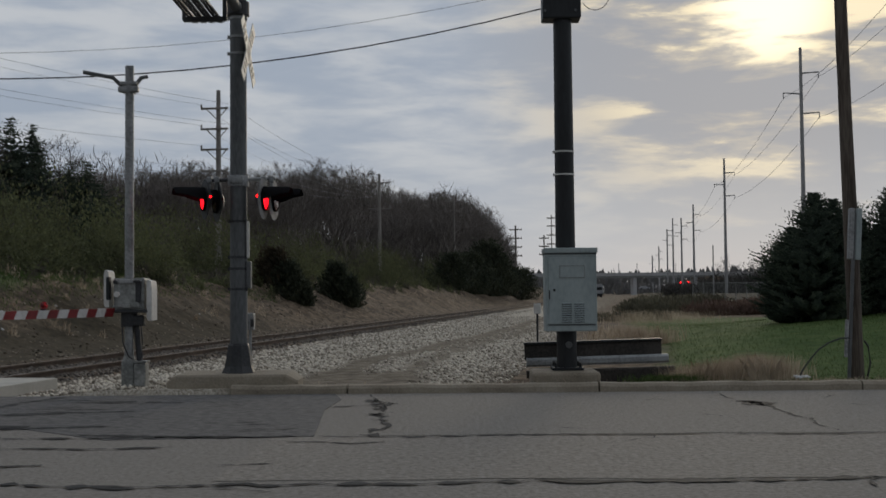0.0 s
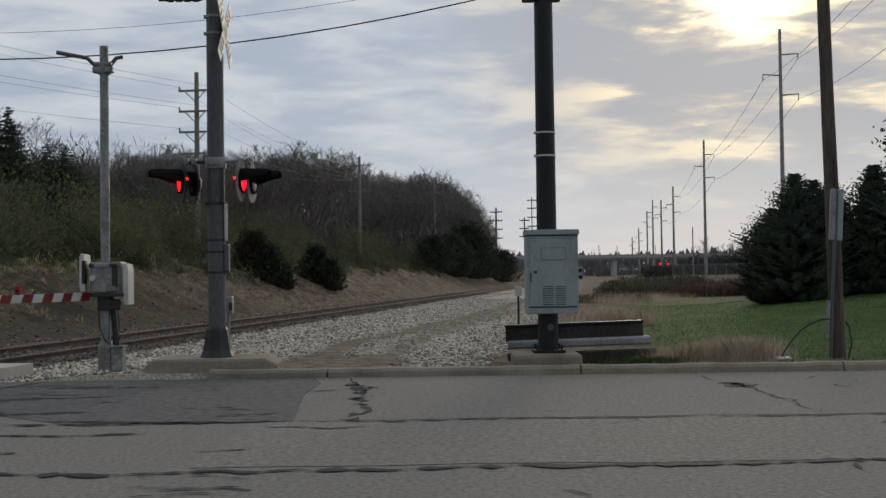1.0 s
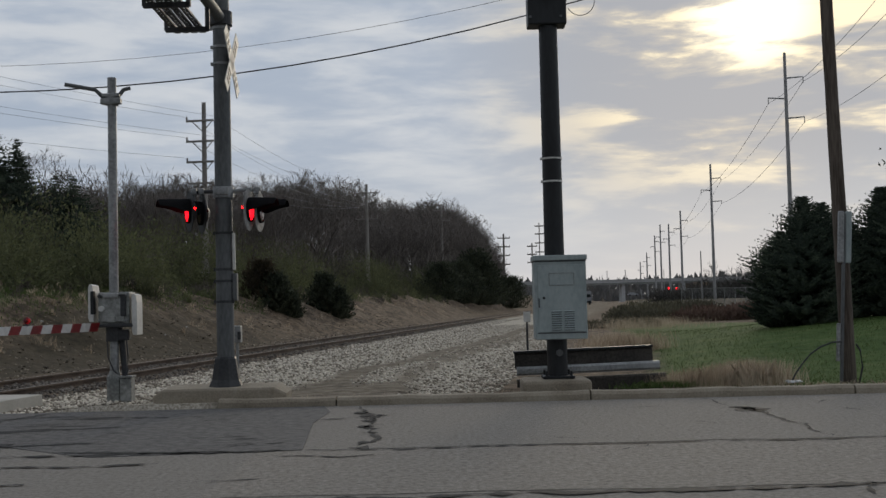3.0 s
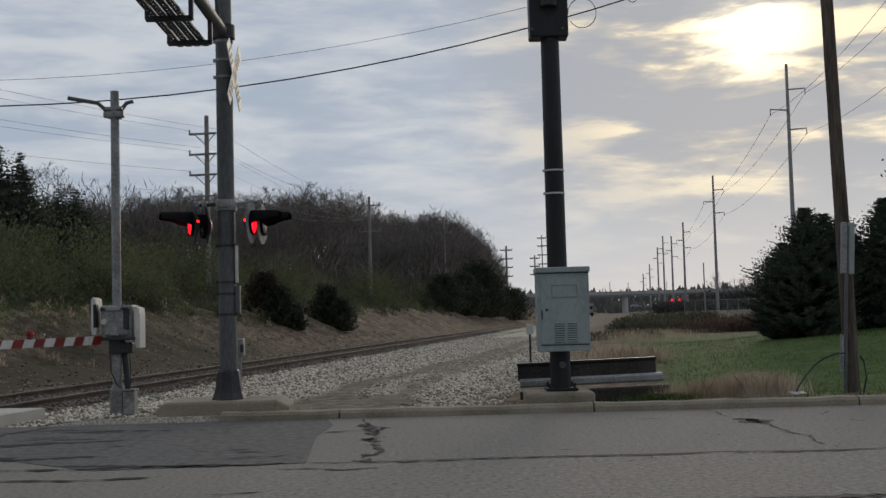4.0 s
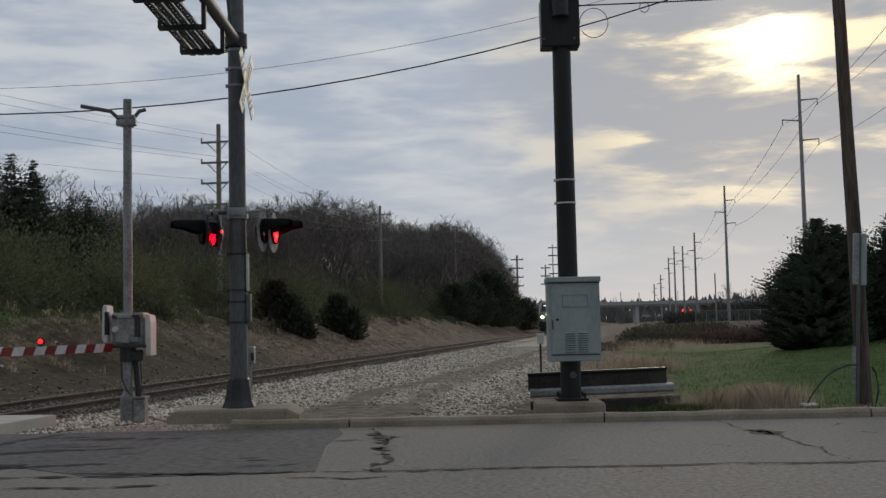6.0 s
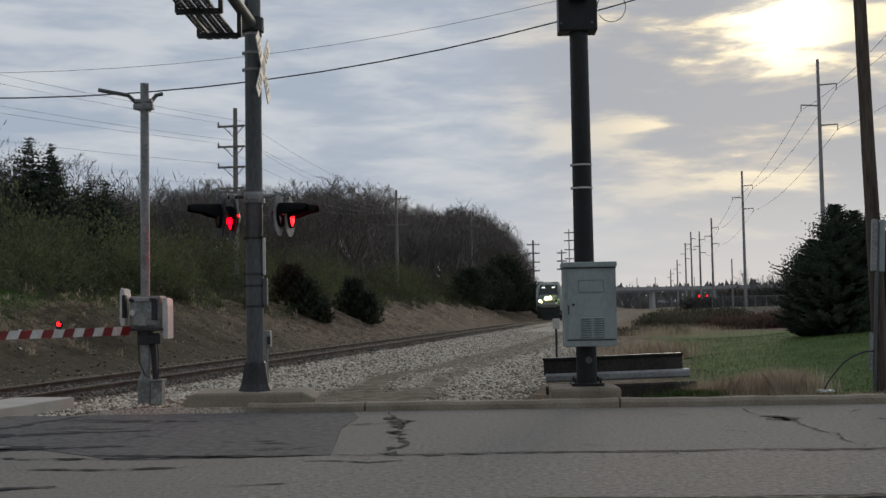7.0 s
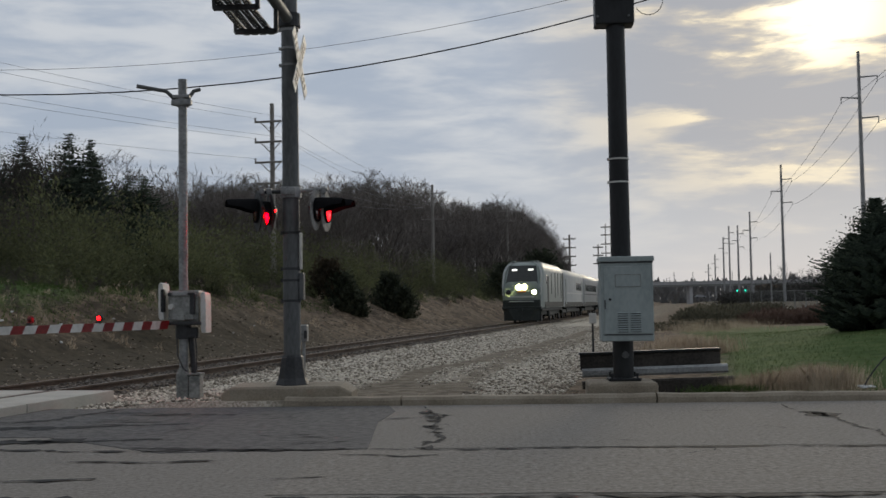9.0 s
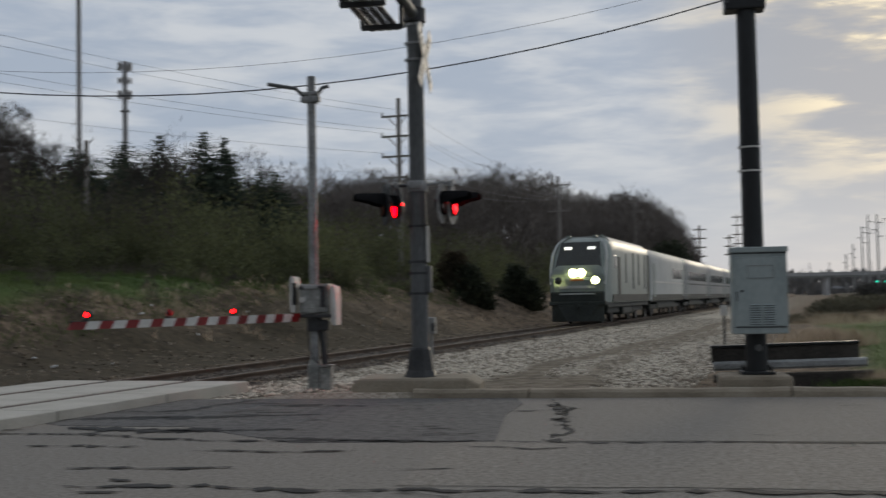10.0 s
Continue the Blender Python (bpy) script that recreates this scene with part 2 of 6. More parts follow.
M = {
    "asphalt": material("old_asphalt", [(0.155, 0.137, 0.116), (0.236, 0.215, 0.188), (0.322, 0.297, 0.263)], 0.9, fine=75, coarse=22.0, bump=0.5, spread=0.42),
    "asphalt_dark": material("dark_asphalt_patch", [(0.075, 0.071, 0.067), (0.118, 0.112, 0.106), (0.17, 0.162, 0.152)], 0.85, fine=60, coarse=9.0, bump=0.4, spread=0.34),
    "crack": material("tar_crack", [(0.012, 0.012, 0.012), (0.03, 0.029, 0.028)], 0.8, bump=0.4),
    "paint": material("worn_road_paint", [(0.3, 0.3, 0.29), (0.62, 0.62, 0.6)], 0.7, fine=60),
    "concrete": material("weathered_concrete", [(0.17, 0.142, 0.104), (0.285, 0.243, 0.184), (0.39, 0.345, 0.272)], 0.9, fine=45, coarse=2.0, bump=0.25, spread=0.55),
    "galv_dull": material("dull_dirty_zinc", [(0.16, 0.165, 0.155), (0.26, 0.265, 0.25), (0.36, 0.365, 0.345)], 0.6, 0.35, fine=22, coarse=4, bump=0.06, spread=0.34),
    "asphalt_light": material("pale_worn_asphalt", [(0.16, 0.141, 0.119), (0.252, 0.226, 0.194), (0.345, 0.313, 0.272)], 0.9, fine=65, coarse=18.0, bump=0.55, spread=0.40),
    "visor": material("sooty_black", [(0.008, 0.008, 0.009), (0.014, 0.014, 0.015)], 0.95, bump=0.0, spec=0.05),
    # Overpass concrete, its base colour lightened to carry the haze.
    "hazy_concrete": material("hazy_bridge_concrete", [(0.50, 0.50, 0.50), (0.60, 0.60, 0.60)], 0.9, bump=0.0),
    "concrete_new": material("crossing_concrete", [(0.42, 0.40, 0.35), (0.54, 0.515, 0.46)], 0.9, fine=45, coarse=1.5, bump=0.2, spread=0.34),
    "soil": None,
    "gravel": material("grey_gravel", [(0.22, 0.187, 0.145), (0.48, 0.425, 0.345), (0.72, 0.655, 0.55)], 0.95, fine=14, coarse=3, bump=0.6, spread=0.4, per_island=0.75),
    "clod": material("dry_earth_clod", [(0.045, 0.034, 0.024), (0.13, 0.10, 0.07), (0.32, 0.27, 0.21)], 0.95, fine=14, coarse=3, bump=0.4, per_island=0.6),
    "track_stone": material("oily_brown_ballast", [(0.05, 0.042, 0.035), (0.11, 0.093, 0.078), (0.20, 0.175, 0.15)], 0.95, fine=14, coarse=3, bump=0.5, per_island=0.4),
    "far_dark": material("far_dark_brush", [(0.05, 0.048, 0.044), (0.09, 0.085, 0.075)], 0.95, fine=1, coarse=0.05, bump=0.0, trans=0.2, per_island=0.3),
    "rail_side": material("rusty_rail_steel", [(0.055, 0.038, 0.028), (0.125, 0.088, 0.064)], 0.8, 0.1, fine=30, coarse=2, bump=0.2),
    "rail_top": material("polished_rail_head", [(0.16, 0.135, 0.112), (0.24, 0.205, 0.175)], 0.55, 0.6, bump=0.02),
    "tie": material("creosoted_sleeper", [(0.04, 0.033, 0.027), (0.09, 0.075, 0.062)], 0.9, stretch=(1, 8, 8), per_object=0.3),
    "galv": material("galvanised_steel", [(0.20, 0.205, 0.205), (0.29, 0.295, 0.295), (0.36, 0.365, 0.36)], 0.5, 0.55, fine=25, coarse=3, bump=0.04),
    "mast_grey": material("grey_painted_mast", [(0.085, 0.09, 0.092), (0.12, 0.125, 0.127), (0.15, 0.155, 0.155)], 0.55, 0.25, fine=30, coarse=1.2, bump=0.05, stretch=(1, 1, 0.3)),
    "mast_dark": material("dark_steel", [(0.03, 0.031, 0.033), (0.055, 0.056, 0.058)], 0.55, 0.2, fine=25, coarse=2, bump=0.06),
    "black": material("matt_black_paint", [(0.008, 0.009, 0.010), (0.018, 0.020, 0.022)], 0.5, 0.0, fine=25, coarse=1.5, bump=0.04, stretch=(1, 1, 0.3)),
    "disc_daylit": material("daylit_disc", [(0.10, 0.10, 0.10), (0.24, 0.235, 0.23), (0.40, 0.39, 0.38)], 0.7, fine=18, coarse=3, bump=0.05, spread=0.4),
    "cabinet": material("grey_painted_cabinet", [(0.28, 0.325, 0.322), (0.32, 0.368, 0.364), (0.355, 0.402, 0.398)], 0.55, 0.0, fine=20, coarse=2.5, bump=0.03, stretch=(1, 1, 0.5)),
    "cab_dark": material("cabinet_shadow_gap", [(0.05, 0.055, 0.058), (0.08, 0.085, 0.088)], 0.7, bump=0.0),
    "white": material("white_reflective_sheet", [(0.52, 0.51, 0.48), (0.66, 0.65, 0.62)], 0.5, fine=20, coarse=4, bump=0.02),
    "red": material("red_reflective_sheet", [(0.15, 0.010, 0.012), (0.24, 0.016, 0.018)], 0.45, fine=20, coarse=4, bump=0.02),
    "orange": material("orange_train_paint", [(0.55, 0.17, 0.03), (0.7, 0.24, 0.05)], 0.5, bump=0.0),
    "red_glow": material("lit_red_lens", [(0.5, 0.01, 0.01), (0.6, 0.01, 0.01)], 0.3, bump=0, glow=(1.0, 0.004, 0.012), glow_strength=3.0),
    "red_bright": material("lit_red_lens_beam", [(0.5, 0.01, 0.01), (0.6, 0.01, 0.01)], 0.3, bump=0, glow=(1.0, 0.0, 0.001), glow_strength=75.0),
    "red_lamp": material("lit_red_arm_lamp", [(0.5, 0.01, 0.01), (0.6, 0.01, 0.01)], 0.3, bump=0, glow=(1.0, 0.004, 0.006), glow_strength=9.0),
    "red_dull": material("unlit_red_lens", [(0.06, 0.006, 0.006), (0.10, 0.01, 0.01)], 0.2, bump=0),
    "green_glow": material("lit_green_lens", [(0.0, 0.3, 0.2), (0.0, 0.4, 0.3)], 0.3, bump=0, glow=(0.02, 0.8, 0.5), glow_strength=1.6),
    "lamp_white": material("headlamp_glow", [(0.9, 0.9, 0.8), (0.9, 0.9, 0.8)], 0.2, bump=0, glow=(1.0, 1.0, 0.42), glow_strength=16.0),
    "board_white": material("lit_number_board", [(0.9, 0.9, 0.9), (0.9, 0.9, 0.9)], 0.3, bump=0, glow=(1.0, 1.0, 0.92), glow_strength=1.3),
    "wood_pole": material("weathered_pole_wood", [(0.055, 0.042, 0.033), (0.095, 0.075, 0.06), (0.14, 0.115, 0.092)], 0.9, fine=16, coarse=2, bump=0.4, stretch=(3, 3, 0.25)),
    # Distance haze is put into these far pole colours, paler than near poles.
    "hazy_pole": material("hazy_pole_grey", [(0.31, 0.305, 0.30), (0.40, 0.395, 0.39)], 0.8, bump=0.0),
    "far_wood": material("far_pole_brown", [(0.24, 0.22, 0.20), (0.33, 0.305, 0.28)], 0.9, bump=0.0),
    "wire": material("black_wire", [(0.03, 0.03, 0.032), (0.05, 0.05, 0.052)], 0.6, bump=0),
    "wire_far": material("aluminium_conductor", [(0.22, 0.23, 0.25), (0.28, 0.29, 0.31)], 0.6, bump=0),
    "bark": material("grey_bark", [(0.05, 0.043, 0.038), (0.095, 0.083, 0.073)], 0.95, fine=8, coarse=0.3, bump=0.0, per_island=0.35),
    "twigs": material("bare_twigs", [(0.12, 0.106, 0.096), (0.23, 0.202, 0.18)], 0.95, fine=3, coarse=0.1, bump=0.0, per_island=0.3),
    "brush_brown": material("brown_brush", [(0.057, 0.050, 0.044), (0.104, 0.091, 0.078), (0.16, 0.14, 0.12)], 0.95, fine=2, coarse=0.12, bump=0.0, trans=0.3, per_island=0.12, spread=0.34),
    "brush_olive": material("budding_olive_brush", [(0.066, 0.070, 0.040), (0.112, 0.122, 0.062), (0.18, 0.195, 0.095)], 0.95, fine=1.5, coarse=0.12, bump=0.0, trans=0.35, per_island=0.12, spread=0.34),
    "needles": material("dark_conifer_needles", [(0.026, 0.038, 0.027), (0.046, 0.064, 0.044), (0.080, 0.10, 0.066)], 0.85, fine=4, coarse=0.6, bump=0.0, trans=0.15, per_island=0.25, spread=0.34),
    "juniper": material("juniper_foliage", [(0.030, 0.038, 0.025), (0.052, 0.063, 0.040), (0.09, 0.10, 0.06)], 0.85, fine=5, coarse=0.8, bump=0.0, trans=0.15, per_island=0.25, spread=0.34),
    "rust_needles": material("browned_juniper", [(0.042, 0.035, 0.022), (0.085, 0.066, 0.04)], 0.9, fine=5, coarse=0.8, bump=0.0, trans=0.15, per_island=0.25),
    "grass": material("spring_grass_blades", [(0.064, 0.105, 0.03), (0.102, 0.15, 0.046), (0.16, 0.19, 0.08)], 0.85, fine=2, coarse=0.3, bump=0.0, trans=0.4, per_island=0.25, spread=0.34),
    "dry_grass": material("dry_tan_grass", [(0.36, 0.28, 0.20), (0.52, 0.42, 0.31), (0.66, 0.56, 0.43)], 0.9, fine=2, coarse=0.4, bump=0.0, trans=0.4, per_island=0.3, spread=0.34),
    "beam_rust": material("weathered_steel_beam", [(0.022, 0.02, 0.018), (0.045, 0.04, 0.035), (0.075, 0.066, 0.057)], 0.85, 0.1, fine=25, coarse=1.5, bump=0.15, spread=0.34),
    "beam_galv": material("dull_galvanised_beam", [(0.19, 0.20, 0.20), (0.30, 0.31, 0.31), (0.40, 0.41, 0.41)], 0.6, 0.4, fine=25, coarse=1.5, bump=0.1, spread=0.34),
    "train_white": material("train_silver_white", [(0.40, 0.42, 0.41), (0.50, 0.52, 0.51)], 0.6, 0.0, fine=10, coarse=0.6, bump=0.02),
    # Green headlamp flare is mixed into this grey and the grille grey.
    "train_flare_grey": material("train_flare_mid_grey", [(0.19, 0.225, 0.205), (0.26, 0.30, 0.275)], 0.4, 0.1, fine=10, coarse=0.6, bump=0.02),
    "train_grille": material("train_grille_grey", [(0.10, 0.12, 0.11), (0.15, 0.17, 0.16)], 0.6, 0.2, fine=30, coarse=1.0, bump=0.2),
    "train_dark": material("train_dark_lower", [(0.018, 0.024, 0.022), (0.04, 0.048, 0.045)], 0.6, 0.1, fine=10, coarse=1.0, bump=0.05),
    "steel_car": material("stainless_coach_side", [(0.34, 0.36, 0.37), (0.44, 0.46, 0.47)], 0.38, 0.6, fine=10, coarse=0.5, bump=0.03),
    # Darker copy of the coach steel, with shade painted into its colour.
    "steel_shaded": material("shaded_coach_side", [(0.20, 0.215, 0.225), (0.28, 0.295, 0.30)], 0.45, 0.4, fine=10, coarse=0.5, bump=0.03),
    "mound_brush": material("dull_olive_brown_brush", [(0.06, 0.057, 0.040), (0.10, 0.095, 0.066), (0.155, 0.145, 0.10)], 0.95, fine=2, coarse=0.2, bump=0.0, trans=0.3, per_island=0.15, spread=0.34),
    "hedge": material("red_brown_hedge", [(0.072, 0.046, 0.036), (0.12, 0.078, 0.06), (0.17, 0.115, 0.09)], 0.95, fine=2, coarse=0.2, bump=0.0, trans=0.25, per_island=0.15, spread=0.34),
    "dark_glass": material("tinted_glass", [(0.012, 0.016, 0.016), (0.02, 0.026, 0.026)], 0.12, 0.0, bump=0, spec=0.6),
    # Skyline trees: haze is mixed into the colour as a paler grey.
    "hazy_trees": material("hazy_wood_line", [(0.12, 0.12, 0.12), (0.19, 0.185, 0.18)], 0.95, fine=1, coarse=0.05, bump=0.0, trans=0.3, per_island=0.3),
    "litter": material("white_litter", [(0.6, 0.6, 0.6), (0.75, 0.75, 0.75)], 0.6, bump=0.1),
    "car_paint": material("far_car_paint", [(0.3, 0.31, 0.33), (0.4, 0.41, 0.43)], 0.4, 0.2, bump=0),
}


def ground_material():
    """Earth, gravel and turf in one sheet, told apart by where they lie."""
    m = bpy.data.materials.new("verge_ground")
    m.use_nodes = True
    nt = m.node_tree
    N, L = nt.nodes.new, nt.links.new
    bsdf = nt.nodes["Principled BSDF"]
    tc = N("ShaderNodeTexCoord")

    def noise_at(scale, detail=5.0, rough=0.6):
        n = N("ShaderNodeTexNoise")
        n.inputs["Scale"].default_value, n.inputs["Detail"].default_value = scale, detail
        n.inputs["Roughness"].default_value = rough
        L(tc.outputs["Object"], n.inputs["Vector"])
        return n.outputs[0]

    def ramp(v, stops):
        r = N("ShaderNodeValToRGB")
        els = r.color_ramp.elements
        els[0].position, els[0].color = stops[0][0], (*stops[0][1], 1)
        els[1].position, els[1].color = stops[-1][0], (*stops[-1][1], 1)
        for p, c in stops[1:-1]:
            els.new(p).color = (*c, 1)
        L(v, r.inputs[0])
        return r.outputs[0]

    def mix(f, a, b):
        n = N("ShaderNodeMix")
        n.data_type = "RGBA"
        L(f, n.inputs[0])
        L(a, n.inputs[6])
        L(b, n.inputs[7])
        return n.outputs[2]

    def attr(name):
        a = N("ShaderNodeAttribute")
        a.attribute_name = name
        s = N("ShaderNodeMath")
        s.operation = "MULTIPLY_ADD"
        s.use_clamp = True
        L(noise_at(2.2, 6.0), s.inputs[0])
        s.inputs[1].default_value = 0.9
        k = N("ShaderNodeMath")
        k.operation = "MULTIPLY_ADD"
        L(a.outputs["Fac"], k.inputs[0])
        k.inputs[1].default_value, k.inputs[2].default_value = 1.9, -0.9
        L(k.outputs[0], s.inputs[2])
        return s.outputs[0]

    fine, mid, broad = noise_at(26.0, 6.0, 0.7), noise_at(4.0), noise_at(0.5)
    avg = N("ShaderNodeMath")
    avg.operation = "ADD"
    L(mid, avg.inputs[0])
    L(noise_at(1.1, 6.0, 0.7), avg.inputs[1])
    hf = N("ShaderNodeMath")
    hf.operation = "MULTIPLY"
    L(avg.outputs[0], hf.inputs[0])
    hf.inputs[1].default_value = 0.5
    blend = hf.outputs[0]
    soil = ramp(blend, [(0.38, (0.040, 0.031, 0.022)), (0.46, (0.088, 0.066, 0.045)), (0.54, (0.168, 0.124, 0.085)), (0.63, (0.29, 0.218, 0.155))])
    gravel = ramp(fine, [(0.36, (0.195, 0.17, 0.132)), (0.5, (0.43, 0.385, 0.315)), (0.64, (0.65, 0.60, 0.505))])
    dust = ramp(mid, [(0.38, (0.10, 0.082, 0.06)), (0.62, (0.23, 0.195, 0.148))])
    turf = ramp(blend, [(0.36, (0.042, 0.072, 0.018)), (0.5, (0.076, 0.122, 0.032)), (0.66, (0.135, 0.158, 0.06))])
    litter = ramp(mid, [(0.3, (0.035, 0.028, 0.018)), (0.7, (0.08, 0.066, 0.042))])
    c = mix(attr("gravel"), soil, gravel)
    c = mix(attr("dust"), c, dust)
    c = mix(attr("turf"), c, turf)
    c = mix(attr("wood"), c, litter)
    L(c, bsdf.inputs["Base Color"])
    bsdf.inputs["Roughness"].default_value = 0.95
    bsdf.inputs["Specular IOR Level"].default_value = 0.2
    b = N("ShaderNodeBump")
    b.inputs["Strength"].default_value, b.inputs["Distance"].default_value = 0.45, 0.03
    L(fine, b.inputs["Height"])
    L(b.outputs[0], bsdf.inputs["Normal"])
    return m


M["soil"] = ground_material()


# ---------------------------------------------------------------- mesh tools
class Build:
    """Collects vertices and faces of one mesh."""

    def __init__(self):
        self.v, self.f, self.m = [], [], []

    def add(self, verts, faces, mat=0):
        k = len(self.v)
        self.v.extend(tuple(p) for p in verts)
        self.f.extend(tuple(k + i for i in f) for f in faces)
        self.m.extend([mat] * len(faces))
        return self

    def box(self, c, s, bevel=0.0, rot=None, mat=0):
        bm = bmesh.new()
        bmesh.ops.create_cube(bm, size=1)
        for v in bm.verts:
            v.co = Vector((v.co.x * s[0], v.co.y * s[1], v.co.z * s[2]))
        if bevel:
            bmesh.ops.bevel(bm, geom=bm.edges[:], offset=bevel, segments=2, affect="EDGES", profile=0.5)
        bm.verts.index_update()
        r = rot or Matrix.Identity(4)
        pts = [r @ v.co + Vector(c) for v in bm.verts]
        self.add(pts, [[v.index for v in f.verts] for f in bm.faces], mat)
        bm.free()
        return self

    def tube(self, a, b, r0, r1=None, n=12, cap=True, mat=0):
        r1 = r0 if r1 is None else r1
        a, b = Vector(a), Vector(b)
        q = (b - a).to_track_quat("Z", "Y")
        ring = [Vector((math.cos(2 * math.pi * i / n), math.sin(2 * math.pi * i / n), 0)) for i in range(n)]
        pts = [a + q @ (p * r0) for p in ring] + [b + q @ (p * r1) for p in ring]
        faces = [(i, (i + 1) % n, n + (i + 1) % n, n + i) for i in range(n)]
        if cap:
            faces += [tuple(reversed(range(n))), tuple(range(n, 2 * n))]
        return self.add(pts, faces, mat)

    def path(self, pts, r, n=6, mat=0):
        pts = [Vector(p) for p in pts]
        rings = []
        for i, p in enumerate(pts):
            q = (pts[min(i + 1, len(pts) - 1)] - pts[max(i - 1, 0)]).to_track_quat("Z", "Y")
            rings.append([p + q @ Vector((r * math.cos(6.28318 * k / n), r * math.sin(6.28318 * k / n), 0)) for k in range(n)])
        return self.loft(rings, True, mat)

    def loft(self, rings, cap=True, mat=0, closed=True):
        n = len(rings[0])
        pts = [p for ring in rings for p in ring]
        faces = []
        for j in range(len(rings) - 1):
            for i in range(n if closed else n - 1):
                k = (i + 1) % n
                faces.append((j * n + i, j * n + k, (j + 1) * n + k, (j + 1) * n + i))
        if cap:
            faces += [tuple(reversed(range(n))), tuple(range((len(rings) - 1) * n, len(rings) * n))]
        return self.add(pts, faces, mat)

    def done(self, name, mats, parent=None, at=None, smooth=False, label=""):
        me = bpy.data.meshes.new(name)
        me.from_pydata(self.v, [], self.f)
        for m in mats if isinstance(mats, (list, tuple)) else [mats]:
            me.materials.append(m)
        me.polygons.foreach_set("material_index", self.m)
        if smooth:
            me.polygons.foreach_set("use_smooth", [True] * len(me.polygons))
            me.set_sharp_from_angle(angle=radians(40))
        me.update()
        ob = new(name, me)
        if parent is not None:
            ob.parent = parent
        if at is not None:
            ob.matrix_basis = at
        if label:
            ob["label"] = label
        return ob


def array_mesh(name, verts, faces, mat, parent=None):
    """A mesh from numpy arrays (faces all of one size)."""
    me = bpy.data.meshes.new(name)
    n, k = faces.shape
    me.vertices.add(len(verts))
    me.vertices.foreach_set("co", verts.astype(np.float32).ravel())
    me.loops.add(n * k)
    me.loops.foreach_set("vertex_index", faces.astype(np.int32).ravel())
    me.polygons.add(n)
    me.polygons.foreach_set("loop_start", np.arange(0, n * k, k, dtype=np.int32))
    me.update(calc_edges=True)
    me.validate()
    me.materials.append(mat)
    ob = new(name, me)
    if parent is not None:
        ob.parent = parent
    return ob


def thing(name, at, label, category, group="", kind=""):
    ob = new(name)
    ob.empty_display_size = 0.2
    ob.matrix_basis = at
    return tagged(ob, label, category, group, kind)


# ---------------------------------------------------------------- lie of the land
TH = math.atan(0.1465)
TD = Vector((math.sin(TH), math.cos(TH), 0))   # along the track, away from the crossing
TN = Vector((-TD.y, TD.x, 0))                  # to the track's far side
TC = Vector((-8.115, 18.88, 0))
RAIL_Z = 0.13


def on_track(s, u, z=0.0):
    p = TC + TD * s + TN * u
    return Vector((p.x, p.y, z))


def smooth(a, b, x):
    k = np.clip((x - a) / (b - a), 0, 1)
    return k * k * (3 - 2 * k)


def wobble(x, y, k=0.0):
    return (np.sin(0.63 * x + 0.31 * y + k) + np.sin(0.27 * x - 0.71 * y + 2.1 + k) + 0.6 * np.sin(1.7 * x + 1.1 * y + k)
            + 0.4 * np.sin(2.9 * x - 2.3 * y + 1.3 * k)) / 3.0


def track_su(x, y):
    dx, dy = x - TC.x, y - TC.y
    return dx * TD.x + dy * TD.y, dx * TN.x + dy * TN.y


def land(x, y):
    """Height of the ground."""
    x, y = np.asarray(x, float), np.asarray(y, float)
    s, u = track_su(x, y)
    z = 0.07 + 0.025 * wobble(x * 1.5, y * 1.5) * smooth(16.2, 18, y)
    z = z - 0.12 * smooth(-3.6, -2.2, u) * (1 - smooth(3.5, 4.2, u))
    z = z + 0.07 * smooth(-1.7, -1.1, u) * (1 - smooth(1.1, 1.7, u))
    # cut bank on the far side, lower and set back beside the crossing
    foot = 3.2 + 1.8 * (1 - smooth(0, 25, s)) + 0.35 * wobble(s * 0.55, u * 0.2, 1.0)
    crest = foot + 5.4 + 1.1 * wobble(s * 0.3, 0.0, 2.0)
    rise = 1.95 + 0.25 * wobble(s * 0.21, 0.0, 4.0)
    cut = smooth(0, 1, np.clip((u - foot) / (crest - foot), 0, 1))
    z = z + rise * cut + (0.13 * wobble(s * 1.6, u * 1.3, 3.0) + 0.10 * np.abs(wobble(s * 2.6, u * 0.35, 5.0))) * smooth(foot, foot + 1.5, u)
    gully = np.abs(np.sin(0.62 * s + 0.35 * u + 1.4 * wobble(s * 0.4, u * 0.5, 6.0))) ** 0.6
    z = z - 0.30 * (gully - 0.5) * cut * (1 - smooth(crest - 1.0, crest + 1.0, u)) * smooth(12, 30, s)
    z = z + 0.085 * np.clip(u - crest, 0, 40)
    # turf rising to the near side
    k = smooth(16.4, 27, y) * smooth(2.2, 12, x - 0.05 * (y - 16)) * smooth(5, 9, -u) * (1 - smooth(31, 46, y))
    z = z + 0.75 * k - 0.18 * smooth(1.5, 2.6, x) * (1 - smooth(3.2, 4.6, x)) * smooth(16.3, 17.2, y) * (1 - smooth(19, 22, y))
    # brushy bank farther along
    far = smooth(56, 76, y) * smooth(15, 24, -u)
    z = z + 0.95 * far
    z = np.where(y < 16.0, -0.16, z)
    return z


def wheel_ruts(s, u, w):
    """How far the service strip is worn down to bare earth."""
    a = np.interp(s, [0, 5, 7, 10, 14.5, 20, 30, 60], [-6.1, -5.7, -5.7, -5.94, -6.14, -6.33, -6.43, -6.6])
    c = np.interp(s, [0, 4, 9, 13.4, 20, 30], [-7.1, -6.9, -6.7, -6.95, -7.2, -7.4])
